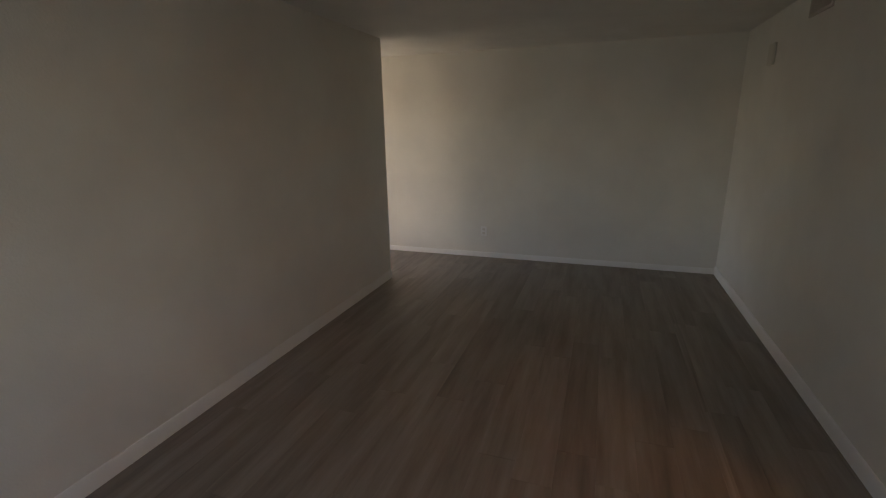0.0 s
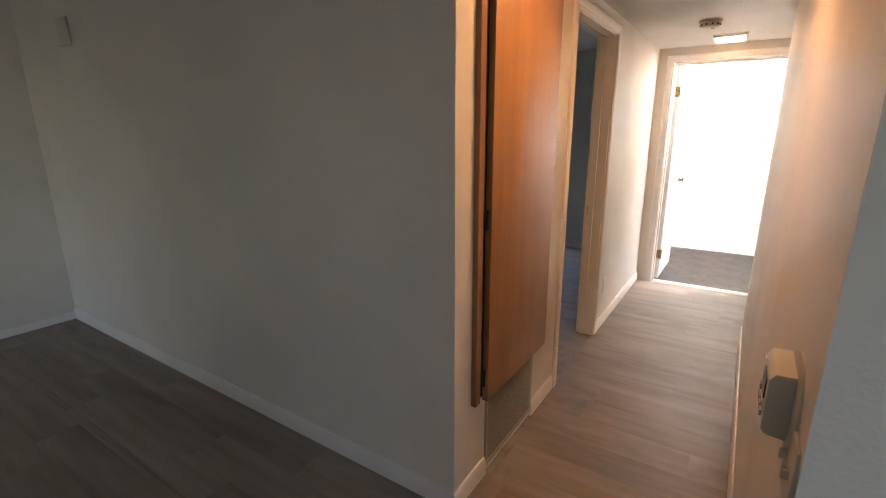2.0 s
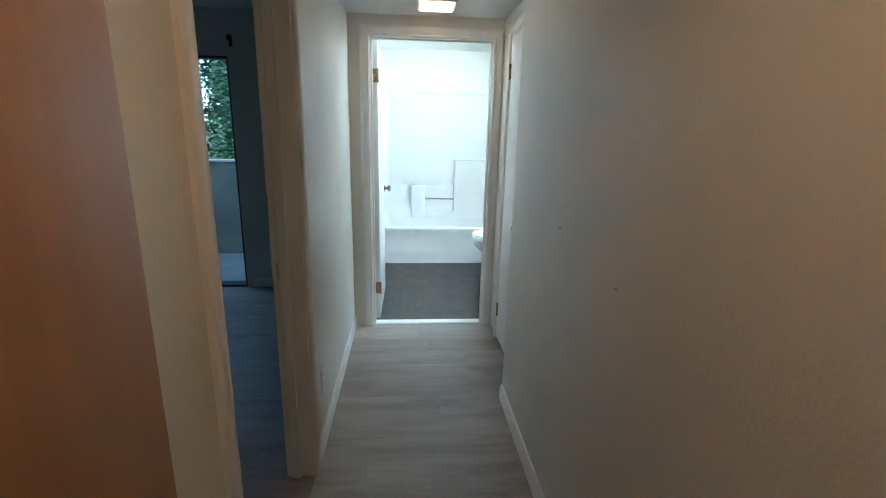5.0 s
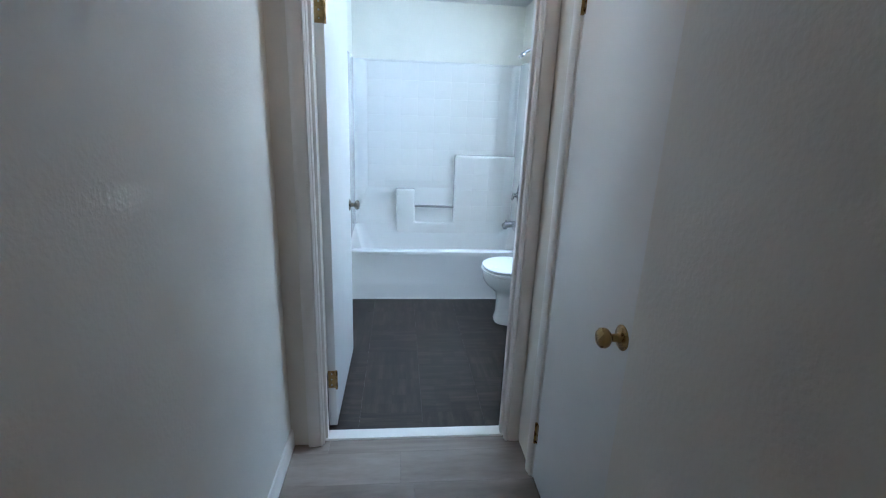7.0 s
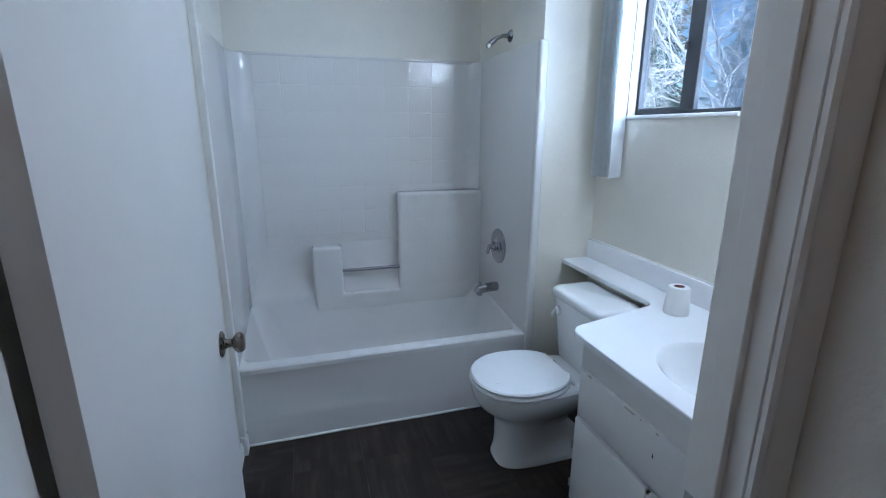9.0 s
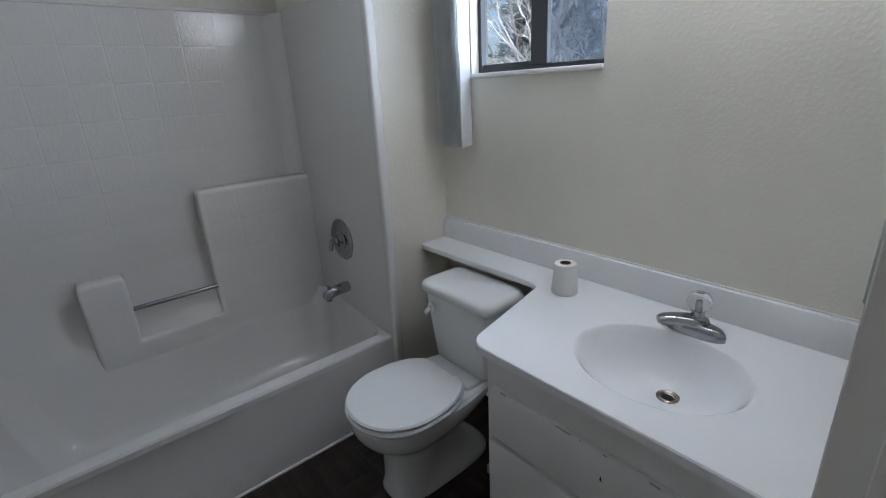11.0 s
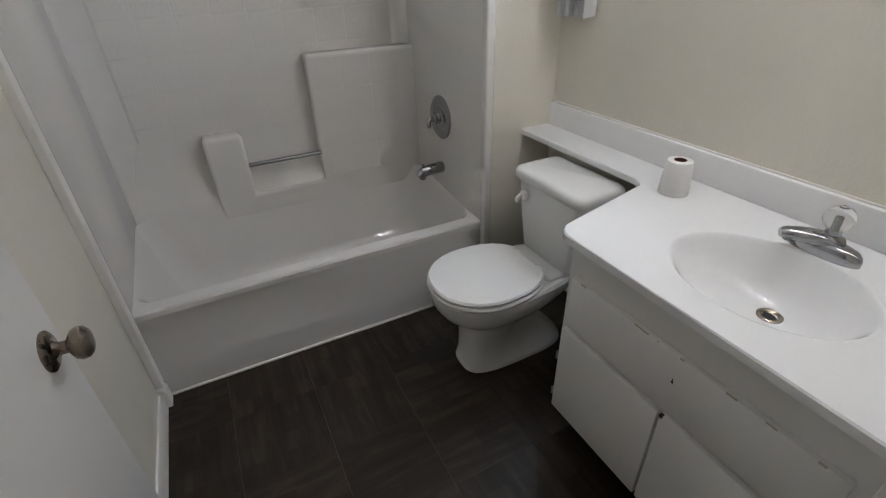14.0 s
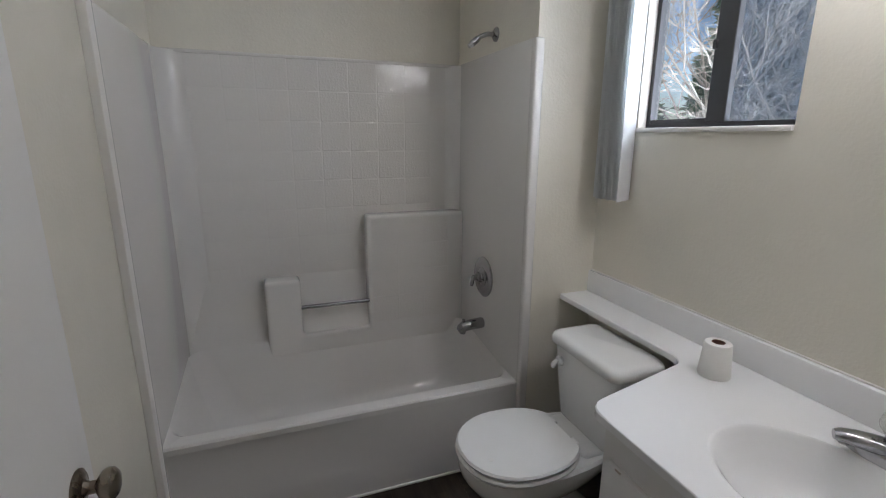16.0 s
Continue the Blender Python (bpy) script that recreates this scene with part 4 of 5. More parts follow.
part("seat", seat_shape(0.392, 0.410, 0.004, 0.0), SEATM, toi)
lid = part("lid", seat_shape(0.4135, 0.432, 0.0, 0.004), SEATM, toi, "glossy white closed lid")
for s in (-1, 1):
    part("lid_hinge", bm_box(0.966, 0.998, TYC + s * 0.070 - 0.022, TYC + s * 0.070 + 0.022, 0.400, 0.424, 0.007, 3), SEATM, toi)
part("seat_sticker", bm_box(0.645, 0.662, TYC - 0.080, TYC - 0.064, 0.4315, 0.4327), PAPER, lid, "small white sticker")
# tank
ty = 1.272


def bowed(pts, h, bow):
    """Swells the front face of a tank outline."""
    for p in pts:
        if p.x < 1.14:
            p.x -= bow * (1 - ((p.y - ty) / h) ** 2)
    return pts


rings = []
for z, x0, x1, h in ((0.402, 1.070, 1.235, 0.146), (0.412, 1.064, 1.238, 0.154), (0.56, 1.054, 1.240, 0.172), (0.696, 1.047, 1.240, 0.186), (0.700, 1.048, 1.240, 0.185)):
    rings.append(bowed(rrect(x0, x1, ty - h, ty + h, 0.030, z), h, 0.020))
part("tank", bm_loft(rings), PORC, toi)
rings = []
for z, g, r in ((0.700, -0.004, 0.030), (0.704, 0.010, 0.034), (0.712, 0.014, 0.036), (0.730, 0.014, 0.036), (0.741, 0.008, 0.036), (0.747, -0.004, 0.036), (0.750, -0.022, 0.034)):
    rings.append(bowed(rrect(1.044 - g, 1.243 + g * 0.3, ty - 0.185 - g, ty + 0.185 + g, r, z), 0.2, 0.022))
part("tank_lid", bm_loft(rings), PORC, toi)
fl = part("flush_lever", bm_lathe([(0.003, 0.0), (0.021, 0.0), (0.020, 0.010), (0.013, 0.015)], 20, Matrix.Translation((1.034, ty + 0.118, 0.645)) @ Matrix.Rotation(radians(-90), 4, "Y")), SEATM, toi, "white plastic flush lever")
part("lever_arm", bm_tube([(1.022, ty + 0.118, 0.650), (1.016, ty + 0.124, 0.640), (1.014, ty + 0.134, 0.624), (1.016, ty + 0.138, 0.612)], [0.008, 0.010, 0.011, 0.008], 12), SEATM, fl)
part("seat_bolt", bm_cyl((1.005, TYC - 0.03, 0.401), (1.005, TYC - 0.03, 0.406), 0.004, seg=10), STEEL, toi)

# ---------------------------------------------------------------- vanity
FX, VY0, VY1, VZ0 = 0.815, 0.112, 0.868, 0.140
van = thing("vanity_cabinet", (1.1, 0.49, 0), "white painted vanity cabinet with chipped overlay doors", "vanity cabinet")
part("face_frame", bm_box(FX, FX + 0.018, VY0, VY1, VZ0, 0.775, 0.001, 1), CAB, van)
part("end_panel", bm_box(FX + 0.018, 1.384, VY1 - 0.016, VY1, VZ0, 0.775, 0.001, 1), CAB, van)
part("end_panel", bm_box(FX + 0.018, 1.384, VY0, VY0 + 0.016, VZ0, 0.775, 0.001, 1), CAB, van)
part("bottom_panel", bm_box(FX + 0.018, 1.384, VY0 + 0.016, VY1 - 0.016, VZ0, VZ0 + 0.016), CAB, van)
# The recess's shade is put into the board's near-black colour.
part("toe_kick", bm_box(FX + 0.07, 1.384, VY0, VY1 - 0.01, 0.0, VZ0 - 0.001), DARK, van, "recessed toe kick coloured near-black for its shade")
part("drawer_front", bm_box(FX - 0.017, FX - 0.0005, 0.150, 0.838, 0.500, 0.668, 0.003, 2), CAB, van, "false drawer front with worn edges")
for nm, a, b, hy in (("door", 0.150, 0.489, 0.148), ("door", 0.496, 0.852, 0.854)):
    d = part(nm, bm_box(FX - 0.018, FX - 0.0005, a, b, VZ0 - 0.005, 0.478, 0.003, 2), CAB, van)
    for hz in (0.20, 0.36):
        h = part("hinge", bm_box(FX - 0.0215, FX - 0.001, hy - 0.005 if hy < 0.3 else hy - 0.003, hy + 0.003 if hy < 0.3 else hy + 0.005, hz - 0.016, hz + 0.016, 0.002, 1), STEEL, d, "paint-spattered steel hinge")
        part("screw", bm_cyl((FX - 0.001, hy + (-0.012 if hy < 0.3 else 0.008), hz), (FX - 0.004, hy + (-0.012 if hy < 0.3 else 0.008), hz), 0.004, seg=10), STEEL, h)
# worn paint along the edges, and a nick
rng = random.Random(5)
for i in range(9):
    y = 0.17 + rng.random() * 0.65
    w = 0.004 + rng.random() * 0.022
    part("paint_chip", bm_box(FX - 0.0178, FX - 0.0150, y, y + w, 0.6655 - rng.random() * 0.002, 0.6687, 0.0005, 1), CHIP, van)
part("paint_chip", bm_prism([(0.482, 0.588), (0.488, 0.590), (0.486, 0.604)], "x", FX - 0.0180, FX - 0.016), DARK, van)
part("door_chip", bm_box(FX - 0.0190, FX - 0.010, 0.480, 0.4895, 0.470, 0.4785), DARK, van)

# counter with an inset basin
CZ, CT = 0.800, 0.024
CXF, CXS, CYE, CYN = 0.772, 1.222, 0.905, 1.688
ctop = thing("countertop", (1.1, 0.5, CZ - CT), "white cultured marble vanity top with an oval basin", "countertop")


def arc(cx, cy, r, a0, a1, n=8):
    return [(cx + r * math.cos(radians(a0 + (a1 - a0) * i / n)), cy + r * math.sin(radians(a0 + (a1 - a0) * i / n))) for i in range(n + 1)]


outline = [(1.384, 0.112), (1.384, CYN)] + [(CXS, CYN)] + arc(CXS - 0.075, CYE + 0.155, 0.075, 0, -65, 6)[0:] + arc(CXF + 0.065, CYE - 0.055, 0.060, 100, 180, 8) + [(CXF, 0.112)]
SXC, SYC, SA, SB = 1.036, 0.491, 0.182, 0.2165
NR = 48
YS = 0.80
bm = bmesh.new()
out_lo = [bm.verts.new((x, y, CZ - CT)) for x, y in outline]
out_mid = [bm.verts.new((x, y, CZ - 0.004)) for x, y in outline]
out_hi = [bm.verts.new((x + (0.004 if x < 1.3 else 0), y, CZ)) for x, y in outline]
n = len(outline)
for lo, hi in ((out_lo, out_mid), (out_mid, out_hi)):
    for i in range(n):
        bm.faces.new((lo[i], lo[(i + 1) % n], hi[(i + 1) % n], hi[i]))
east, west = bm.verts.new((1.384, YS, CZ)), bm.verts.new((CXF + 0.004, YS, CZ))
bm.faces.new([east] + out_hi[1:-1] + [west])
hole, rim_v = [], []
for k in range(NR):
    a = 2 * math.pi * k / NR
    hx, hy = SA * math.cos(a), SB * math.sin(a)
    hole.append(bm.verts.new((SXC + hx, SYC + hy, CZ)))
    sx = ((1.384 if hx > 0 else CXF + 0.004) - SXC) / hx if abs(hx) > 1e-6 else 1e9
    sy = ((YS if hy > 0 else 0.112) - SYC) / hy if abs(hy) > 1e-6 else 1e9
    s = min(sx, sy)
    rim_v.append(bm.verts.new((SXC + hx * s, SYC + hy * s, CZ)))
corners = {(1, 1): east, (-1, 1): west, (-1, -1): out_hi[-1], (1, -1): out_hi[0]}
for k in range(NR):
    q, p = rim_v[(k + 1) % NR], rim_v[k]
    on_x = [abs(v.co.x - 1.384) < 1e-4 or abs(v.co.x - CXF - 0.004) < 1e-4 for v in (p, q)]
    if on_x[0] != on_x[1]:
        c = corners[(1 if p.co.x > SXC else -1, 1 if p.co.y > SYC else -1)]
        bm.faces.new((hole[k], p, c, q, hole[(k + 1) % NR]))
    else:
        bm.faces.new((hole[k], p, q, hole[(k + 1) % NR]))
bmesh.ops.recalc_face_normals(bm, faces=bm.faces)
part("slab", bm, MARBLE, ctop)
rings = []
DX, DY = 1.100, 0.477
for f, z in ((1.0, 0.0), (0.985, -0.0012), (0.965, -0.005), (0.93, -0.016), (0.87, -0.038), (0.78, -0.068), (0.64, -0.096), (0.46, -0.116), (0.26, -0.127), (0.10, -0.131)):
    ox, oy = SXC + (DX - SXC) * (1 - f), SYC + (DY - SYC) * (1 - f)
    rings.append([Vector((ox + SA * f * math.cos(2 * math.pi * k / NR), oy + SB * f * math.sin(2 * math.pi * k / NR), CZ + z)) for k in range(NR)])
basin = part("basin", bm_loft(rings, cap=False), MARBLE, ctop)
part("drain_flange", bm_lathe([(0.016, -0.004), (0.029, 0.0), (0.029, 0.003), (0.024, 0.005), (0.017, 0.002), (0.014, -0.006)], 28, Matrix.Translation((DX, DY, CZ - 0.131))), NICKEL, ctop, "dull steel drain ring")
part("drain_hole", bm_lathe([(0.0155, -0.006), (0.0155, -0.001)], 20, Matrix.Translation((DX, DY, CZ - 0.131))), DARK, ctop)
part("backsplash", bm_box(1.364, 1.3845, 0.112, CYN, CZ - 0.001, CZ + 0.098, 0.004, 2), MARBLE, ctop)
part("caulk_line", bm_tube([(1.382, 0.115, CZ + 0.099), (1.383, 0.6, CZ + 0.1), (1.382, 1.1, CZ + 0.099), (1.382, CYN - 0.002, CZ + 0.1)], 0.004, 8), CAULK, ctop)

# faucet
fa = thing("faucet", (1.300, 0.487, CZ), "chrome single-handle faucet with a clear knob", "faucet")
part("deck_plate", bm_loft([[Vector((1.300 + 0.029 * g * math.cos(a), 0.487 + 0.080 * g * (abs(math.sin(a)) ** 0.75) * (1 if math.sin(a) >= 0 else -1), CZ + z)) for a in (2 * math.pi * k / 36 for k in range(36))] for g, z in ((1, 0), (1.0, 0.012), (0.96, 0.022), (0.86, 0.030), (0.66, 0.035))]), CHROME, fa)
sd_, sn_ = Vector((-0.66, 0.75, 0)), Vector((0.75, 0.66, 0))
rings = []
for s, z, wy, hz in ((-0.030, 0.030, 0.018, 0.016), (-0.012, 0.034, 0.026, 0.020), (0.02, 0.038, 0.027, 0.020), (0.06, 0.042, 0.024, 0.017), (0.088, 0.042, 0.021, 0.014), (0.100, 0.040, 0.015, 0.010)):
    rings.append([Vector((1.302, 0.487, CZ + z)) + sd_ * s + sn_ * (wy * math.cos(a)) + Vector((0, 0, hz * math.sin(a))) for a in (2 * math.pi * k / 20 for k in range(20))])
part("spout", bm_loft(rings), CHROME, fa)
ap = Vector((1.302, 0.487, CZ)) + sd_ * 0.080
part("aerator", bm_cyl(ap + Vector((0, 0, 0.040)), ap + Vector((0, 0, 0.024)), 0.011, seg=16), CHROME, fa)
part("neck", bm_cyl((1.306, 0.487, CZ + 0.030), (1.308, 0.487, CZ + 0.068), 0.019, 0.016, 20), CHROME, fa)
knob_prof = [(0.014, 0.0), (0.024, 0.006), (0.031, 0.018), (0.032, 0.030), (0.029, 0.042), (0.021, 0.052), (0.009, 0.056)]
kn = part("knob", bm_lathe(knob_prof, 12, Matrix.Translation((1.308, 0.487, CZ + 0.064))), ACRYL, fa, "clear faceted acrylic knob")
part("knob_core", bm_cyl((1.308, 0.487, CZ + 0.066), (1.308, 0.487, CZ + 0.094), 0.006, seg=12), CHROME, kn)
part("knob_cap", bm_cyl((1.308, 0.487, CZ + 0.1195), (1.308, 0.487, CZ + 0.1225), 0.010, 0.008, 16), ACRYL, kn)

fa.location.x -= 0.052

# toilet roll standing on the counter
tp = thing("toilet_roll", (1.232, 0.905, CZ), "white toilet paper roll standing on the counter", "toilet roll")
part("paper", bm_lathe([(0.018, 0.0), (0.043, 0.0), (0.0445, 0.004), (0.041, 0.050), (0.0375, 0.100), (0.0355, 0.104), (0.0185, 0.105), (0.0185, 0.02)], 40, Matrix.Translation((1.232, 0.905, CZ))), PAPER, tp)
part("core", bm_lathe([(0.018, 0.010), (0.0186, 0.0105), (0.0184, 0.1055), (0.0165, 0.1055), (0.0163, 0.02), (0.002, 0.02)], 24, Matrix.Translation((1.232, 0.905, CZ))), CARD, tp, "brown card core")

# vanity light above the basin
vl = thing("vanity_light", (1.384, 0.53, 2.065), "chrome vanity light bar with four lit globe bulbs", "wall light")
part("back_plate", bm_box(1.352, 1.3845, 0.23, 0.83, 2.02, 2.13, 0.006, 3), CHROME, vl)
for by in (0.305, 0.455, 0.605, 0.755):
    sk = part("socket", bm_cyl((1.353, by, 2.075), (1.325, by, 2.075), 0.026, 0.022, 20), CHROME, vl)
    bulb = bmesh.new()
    bmesh.ops.create_uvsphere(bulb, u_segments=16, v_segments=10, radius=0.040, matrix=Matrix.Translation((1.290, by, 2.075)))
    part("bulb", bulb, LAMP_VANITY, sk, "glowing white globe bulb")

# mirror cabinet beside the door, seen edge-on
mi = thing("mirror_cabinet", (1.31, 0.0965, 1.005), "shallow mirror-fronted wall cabinet with dark edges", "mirror")
part("pane", bm_box(1.235, 1.380, 0.1605, 0.1665, 1.005, 1.90), MIRROR, mi)
part("backing", bm_box(1.235, 1.380, 0.0965, 0.160, 1.005, 1.90, 0.002, 1), BLACK, mi)

# ---------------------------------------------------------------- bathroom window and blind
WY0, WY1, WZ0, WZ1 = 0.90, 1.49, 1.52, 2.14
win = thing("window_bath", (1.49, 1.2, WZ0), "dark bronze sliding bathroom window", "window", "", "structure")
WX = 1.425
fr = part("window_frame", bm_boxes([(WX, BXO, WY0, WY1, WZ0, WZ0 + 0.022), (WX, BXO, WY0, WY1, WZ1 - 0.022, WZ1), (WX, BXO, WY0, WY0 + 0.018, WZ0 + 0.022, WZ1 - 0.022), (WX, BXO, WY1 - 0.018, WY1, WZ0 + 0.022, WZ1 - 0.022)]), BRONZE, win)
MY = 1.195
part("meeting_stile", bm_box(WX - 0.004, WX + 0.022, MY - 0.046, MY + 0.026, WZ0 + 0.022, WZ1 - 0.022, 0.003, 1), BRONZE, win)
part("sash_rail", bm_box(WX + 0.004, WX + 0.020, MY + 0.026, WY1 - 0.018, WZ0 + 0.022, WZ0 + 0.036, 0.001, 1), BRONZE, win)
part("latch", bm_box(WX - 0.016, WX - 0.004, MY + 0.010, MY + 0.024, 1.77, 1.80, 0.002, 1), BLACK, win)
part("sill", bm_box(1.374, 1.424, WY0 + 0.001, WY1 - 0.001, WZ0 - 0.010, WZ0 + 0.006, 0.003, 2), TRIM, win, "white painted sill")
for a, b, x in ((MY + 0.02, WY1 - 0.015, WX + 0.012), (WY0 + 0.015, MY - 0.02, WX + 0.032)):
    g = part("pane", bm_box(x, x + 0.003, a, b, WZ0 + 0.02, WZ1 - 0.02), GLASS, win)
    g.visible_shadow = False
sc = part("insect_screen", bm_box(1.4595, 1.461, WY0 + 0.015, MY - 0.01, WZ0 + 0.02, WZ1 - 0.02), SCREEN, win, "grey insect screen mesh")
sc.visible_shadow = False

BLY = -0.014
bl = thing("vertical_blind", (1.34, 1.58, 1.24), "white vinyl vertical blind stacked beside the window", "blind")
part("head_rail", bm_box(1.315, 1.360, 0.86, 1.685, 2.18, 2.215, 0.003, 2), BLIND, bl)
part("mount", bm_box(1.360, 1.385, 1.55, 1.58, 2.18, 2.21), BLIND, bl)
part("mount", bm_box(1.360, 1.385, 1.0, 1.03, 2.18, 2.21), BLIND, bl)
for i in range(9):
    y = 1.500 + BLY + i * 0.0150
    a = 6 + 7 * math.sin(i * 2.1)
    c = 0.006
    prof = [(-0.042, 0.0), (-0.02, c * 0.6), (0.0, c), (0.02, c * 0.6), (0.042, 0.0), (0.042, 0.0012), (0.02, c * 0.6 + 0.0012), (0.0, c + 0.0012), (-0.02, c * 0.6 + 0.0012), (-0.042, 0.0012)]
    bm = bm_prism(prof, "z", 1.245 + 0.003 * math.sin(i * 1.7), 2.178)
    bmesh.ops.transform(bm, verts=bm.verts, matrix=Matrix.Translation((1.335 + 0.007 * math.sin(i * 4.3), y, 0)) @ Matrix.Rotation(radians(a), 4, "Z"))
    v = part("vane", bm, BLIND, bl)
bm = bm_prism([(-0.044, 0.0), (-0.02, 0.005), (0.02, 0.006), (0.044, 0.001), (0.044, 0.0025), (0.02, 0.0075), (-0.02, 0.0065), (-0.044, 0.0015)], "z", 1.243, 2.178)
bmesh.ops.transform(bm, verts=bm.verts, matrix=Matrix.Translation((1.322, 1.482 + BLY, 0)) @ Matrix.Rotation(radians(24), 4, "Z"))
part("vane", bm, BLIND, bl)

# ---------------------------------------------------------------- bedroom opening and balcony
sl = thing("balcony_door", (-2.4, 0.96, 0), "dark bronze sliding balcony door standing open", "sliding door", "", "structure")
part("side_frame", bm_box(-1.575, -1.56, 0.905, 1.015, 0.02, 1.985, 0.002, 1), BRONZE, sl)
part("head_frame", bm_box(-3.35, -1.575, 0.905, 1.015, 1.965, 1.985, 0.002, 1), BRONZE, sl)
part("track", bm_box(-3.35, -1.56, 0.895, 1.018, -0.005, 0.02, 0.003, 1), BRONZE, sl)
gl = part("glass_pane", bm_box(-3.34, -2.50, 0.958, 0.962, 0.02, 1.965), GLASS, sl)
gl.visible_shadow = False
part("sash_stile", bm_box(-2.50, -2.44, 0.945, 0.975, 0.02, 1.965, 0.002, 1), BRONZE, sl)
br = thing("curtain_bracket", (-1.52, 0.90, 2.1), "dark metal curtain bracket above the balcony door", "curtain bracket")
part("plate", bm_box(-1.540, -1.512, 0.894, 0.900, 2.055, 2.145, 0.002, 1), BRONZE, br)
part("hook", bm_tube([(-1.526, 0.895, 2.135), (-1.526, 0.865, 2.140), (-1.526, 0.835, 2.125), (-1.526, 0.833, 2.095)], 0.008, 8), BRONZE, br)
structure("balcony_floor", bm_boxes([(-4.0, -0.55, 1.02, 2.15, -0.14, -0.02)]), CONCRETE, "grey concrete balcony floor", "balcony")
structure("balcony_parapet", bm_boxes([(-4.0, -0.55, 2.15, 2.28, -0.14, 1.043), (-4.12, -4.0, 1.02, 2.28, -0.14, 1.043)]), STUCCO, "stained stucco balcony parapet", "balcony")
structure("trim_parapet_cap", bm_boxes([(-4.0, -0.55, 2.135, 2.295, 1.044, 1.062)]), TRIM, "pale parapet cap", "balcony")

# ---------------------------------------------------------------- outdoors
GZ = -2.9
structure("ground", bm_boxes([(-400, 400, -400, 400, GZ - 0.3, GZ)]), GROUND, "grassy ground below the flat", "ground")
structure("building_base", bm_boxes([(-4.19, 2.72, -9.3, 2.28, GZ, -0.16)]), STUCCO, "stucco storey below the flat", "building")


def leaf_crown(name, cx, cy, z0, z1, radius, count, material, parent, seed, size=0.09, taper=0.75):
    """A conifer's crown of many small drooping sprays."""
    r = random.Random(seed)
    verts, faces = [], []
    for i in range(count):
        t = r.random() ** 1.15
        z = z0 + (z1 - z0) * t
        a = r.random() * 2 * math.pi
        rad = radius * (1 - taper * t) * (0.55 + 0.45 * r.random()) * (0.85 + 0.2 * math.sin(5 * a + 3.1 * z) + 0.12 * math.sin(11 * z + a))
        c = Vector((cx + rad * math.cos(a), cy + rad * math.sin(a), z))
        d = Vector((math.cos(a), math.sin(a), 0.6 - 1.1 * r.random())).normalized()
        s = Vector((-math.sin(a) + r.uniform(-.6, .6), math.cos(a) + r.uniform(-.6, .6), r.uniform(-.6, .6))).normalized()
        L, W = size * r.uniform(0.7, 1.7), size * r.uniform(0.16, 0.34)
        b = len(verts)
        verts += [c, c + d * L * 0.5 + s * W, c + d * L, c + d * L * 0.45 - s * W]
        faces.append((b, b + 1, b + 2, b + 3))
        u = d.cross(s).normalized()
        b = len(verts)
        verts += [c + d * L * 0.1, c + d * L * 0.6 + u * W, c + d * L * 1.15, c + d * L * 0.55 - u * W]
        faces.append((b, b + 1, b + 2, b + 3))
    me = bpy.data.meshes.new(name)
    me.from_pydata([tuple(v) for v in verts], [], faces)
    me.materials.append(material)
    ob = new(name, me)
    ob.parent, ob.matrix_parent_inverse = parent, parent.matrix_world.inverted()
    return ob


def conifer(cx, cy, height, radius, count, material, seed, label, size=0.09, taper=0.75):
    t = thing("conifer_tree", (cx, cy, GZ), label, "tree", "trees outside")
    part("trunk", bm_tube([(cx, cy, GZ - 0.05), (cx + 0.03, cy, GZ + height * 0.4), (cx, cy + 0.03, GZ + height * 0.95)], [0.16, 0.10, 0.02], 10), BARK, t)
    leaf_crown("crown", cx, cy, GZ + 0.4, GZ + height, radius, count, material, t, seed, size, taper)
    return t


def bare_tree(cx, cy, height, seed, label):
    r = random.Random(seed)
    t = thing("bare_tree", (cx, cy, GZ), label, "tree", "trees outside")
    verts, faces = [], []

    def limb(p, d, length, rad, depth):
        pts, q, dd = [p], p.copy(), d.copy()
        k = 5
        for i in range(k):
            dd = (dd + Vector((r.uniform(-1, 1), r.uniform(-1, 1), r.uniform(-0.6, 0.75))) * 0.22).normalized()
            q = q + dd * (length / k)
            q.x = max(q.x, 2.3 + 0.1 * i)
            pts.append(q.copy())
        seg = 6 if depth < 2 else 4
        base = len(verts)
        for i, pt in enumerate(pts):
            ax = (pts[min(i + 1, k)] - pts[max(i - 1, 0)]).normalized()
            u = ax.orthogonal().normalized()
            w = ax.cross(u)
            rr = rad * (1 - 0.62 * i / k)
            verts.extend(tuple(pt + (u * math.cos(2 * math.pi * s / seg) + w * math.sin(2 * math.pi * s / seg)) * rr) for s in range(seg))
        for i in range(k):
            for s in range(seg):
                faces.append((base + i * seg + s, base + i * seg + (s + 1) % seg, base + (i + 1) * seg + (s + 1) % seg, base + (i + 1) * seg + s))
        if depth < 5 and q.x > 2.6:
            for i in range(4 if depth else 12):
                pt = pts[r.randint(2, k)]
                nd_ = (dd + Vector((r.uniform(-1, 1), r.uniform(-1, 1), r.uniform(-0.5, 0.7))) * 1.1).normalized()
                limb(pt, nd_, length * r.uniform(0.34, 0.58), max(rad * 0.5, 0.0022), depth + 1)

    limb(Vector((cx, cy, GZ - 0.05)), Vector((0, 0, 1)), height, 0.030, 0)
    me = bpy.data.meshes.new("branches")
    me.from_pydata(verts, [], faces)
    me.materials.append(TWIG)
    ob = new("branches", me)
    ob.parent, ob.matrix_parent_inverse = t, t.matrix_world.inverted()
    return t


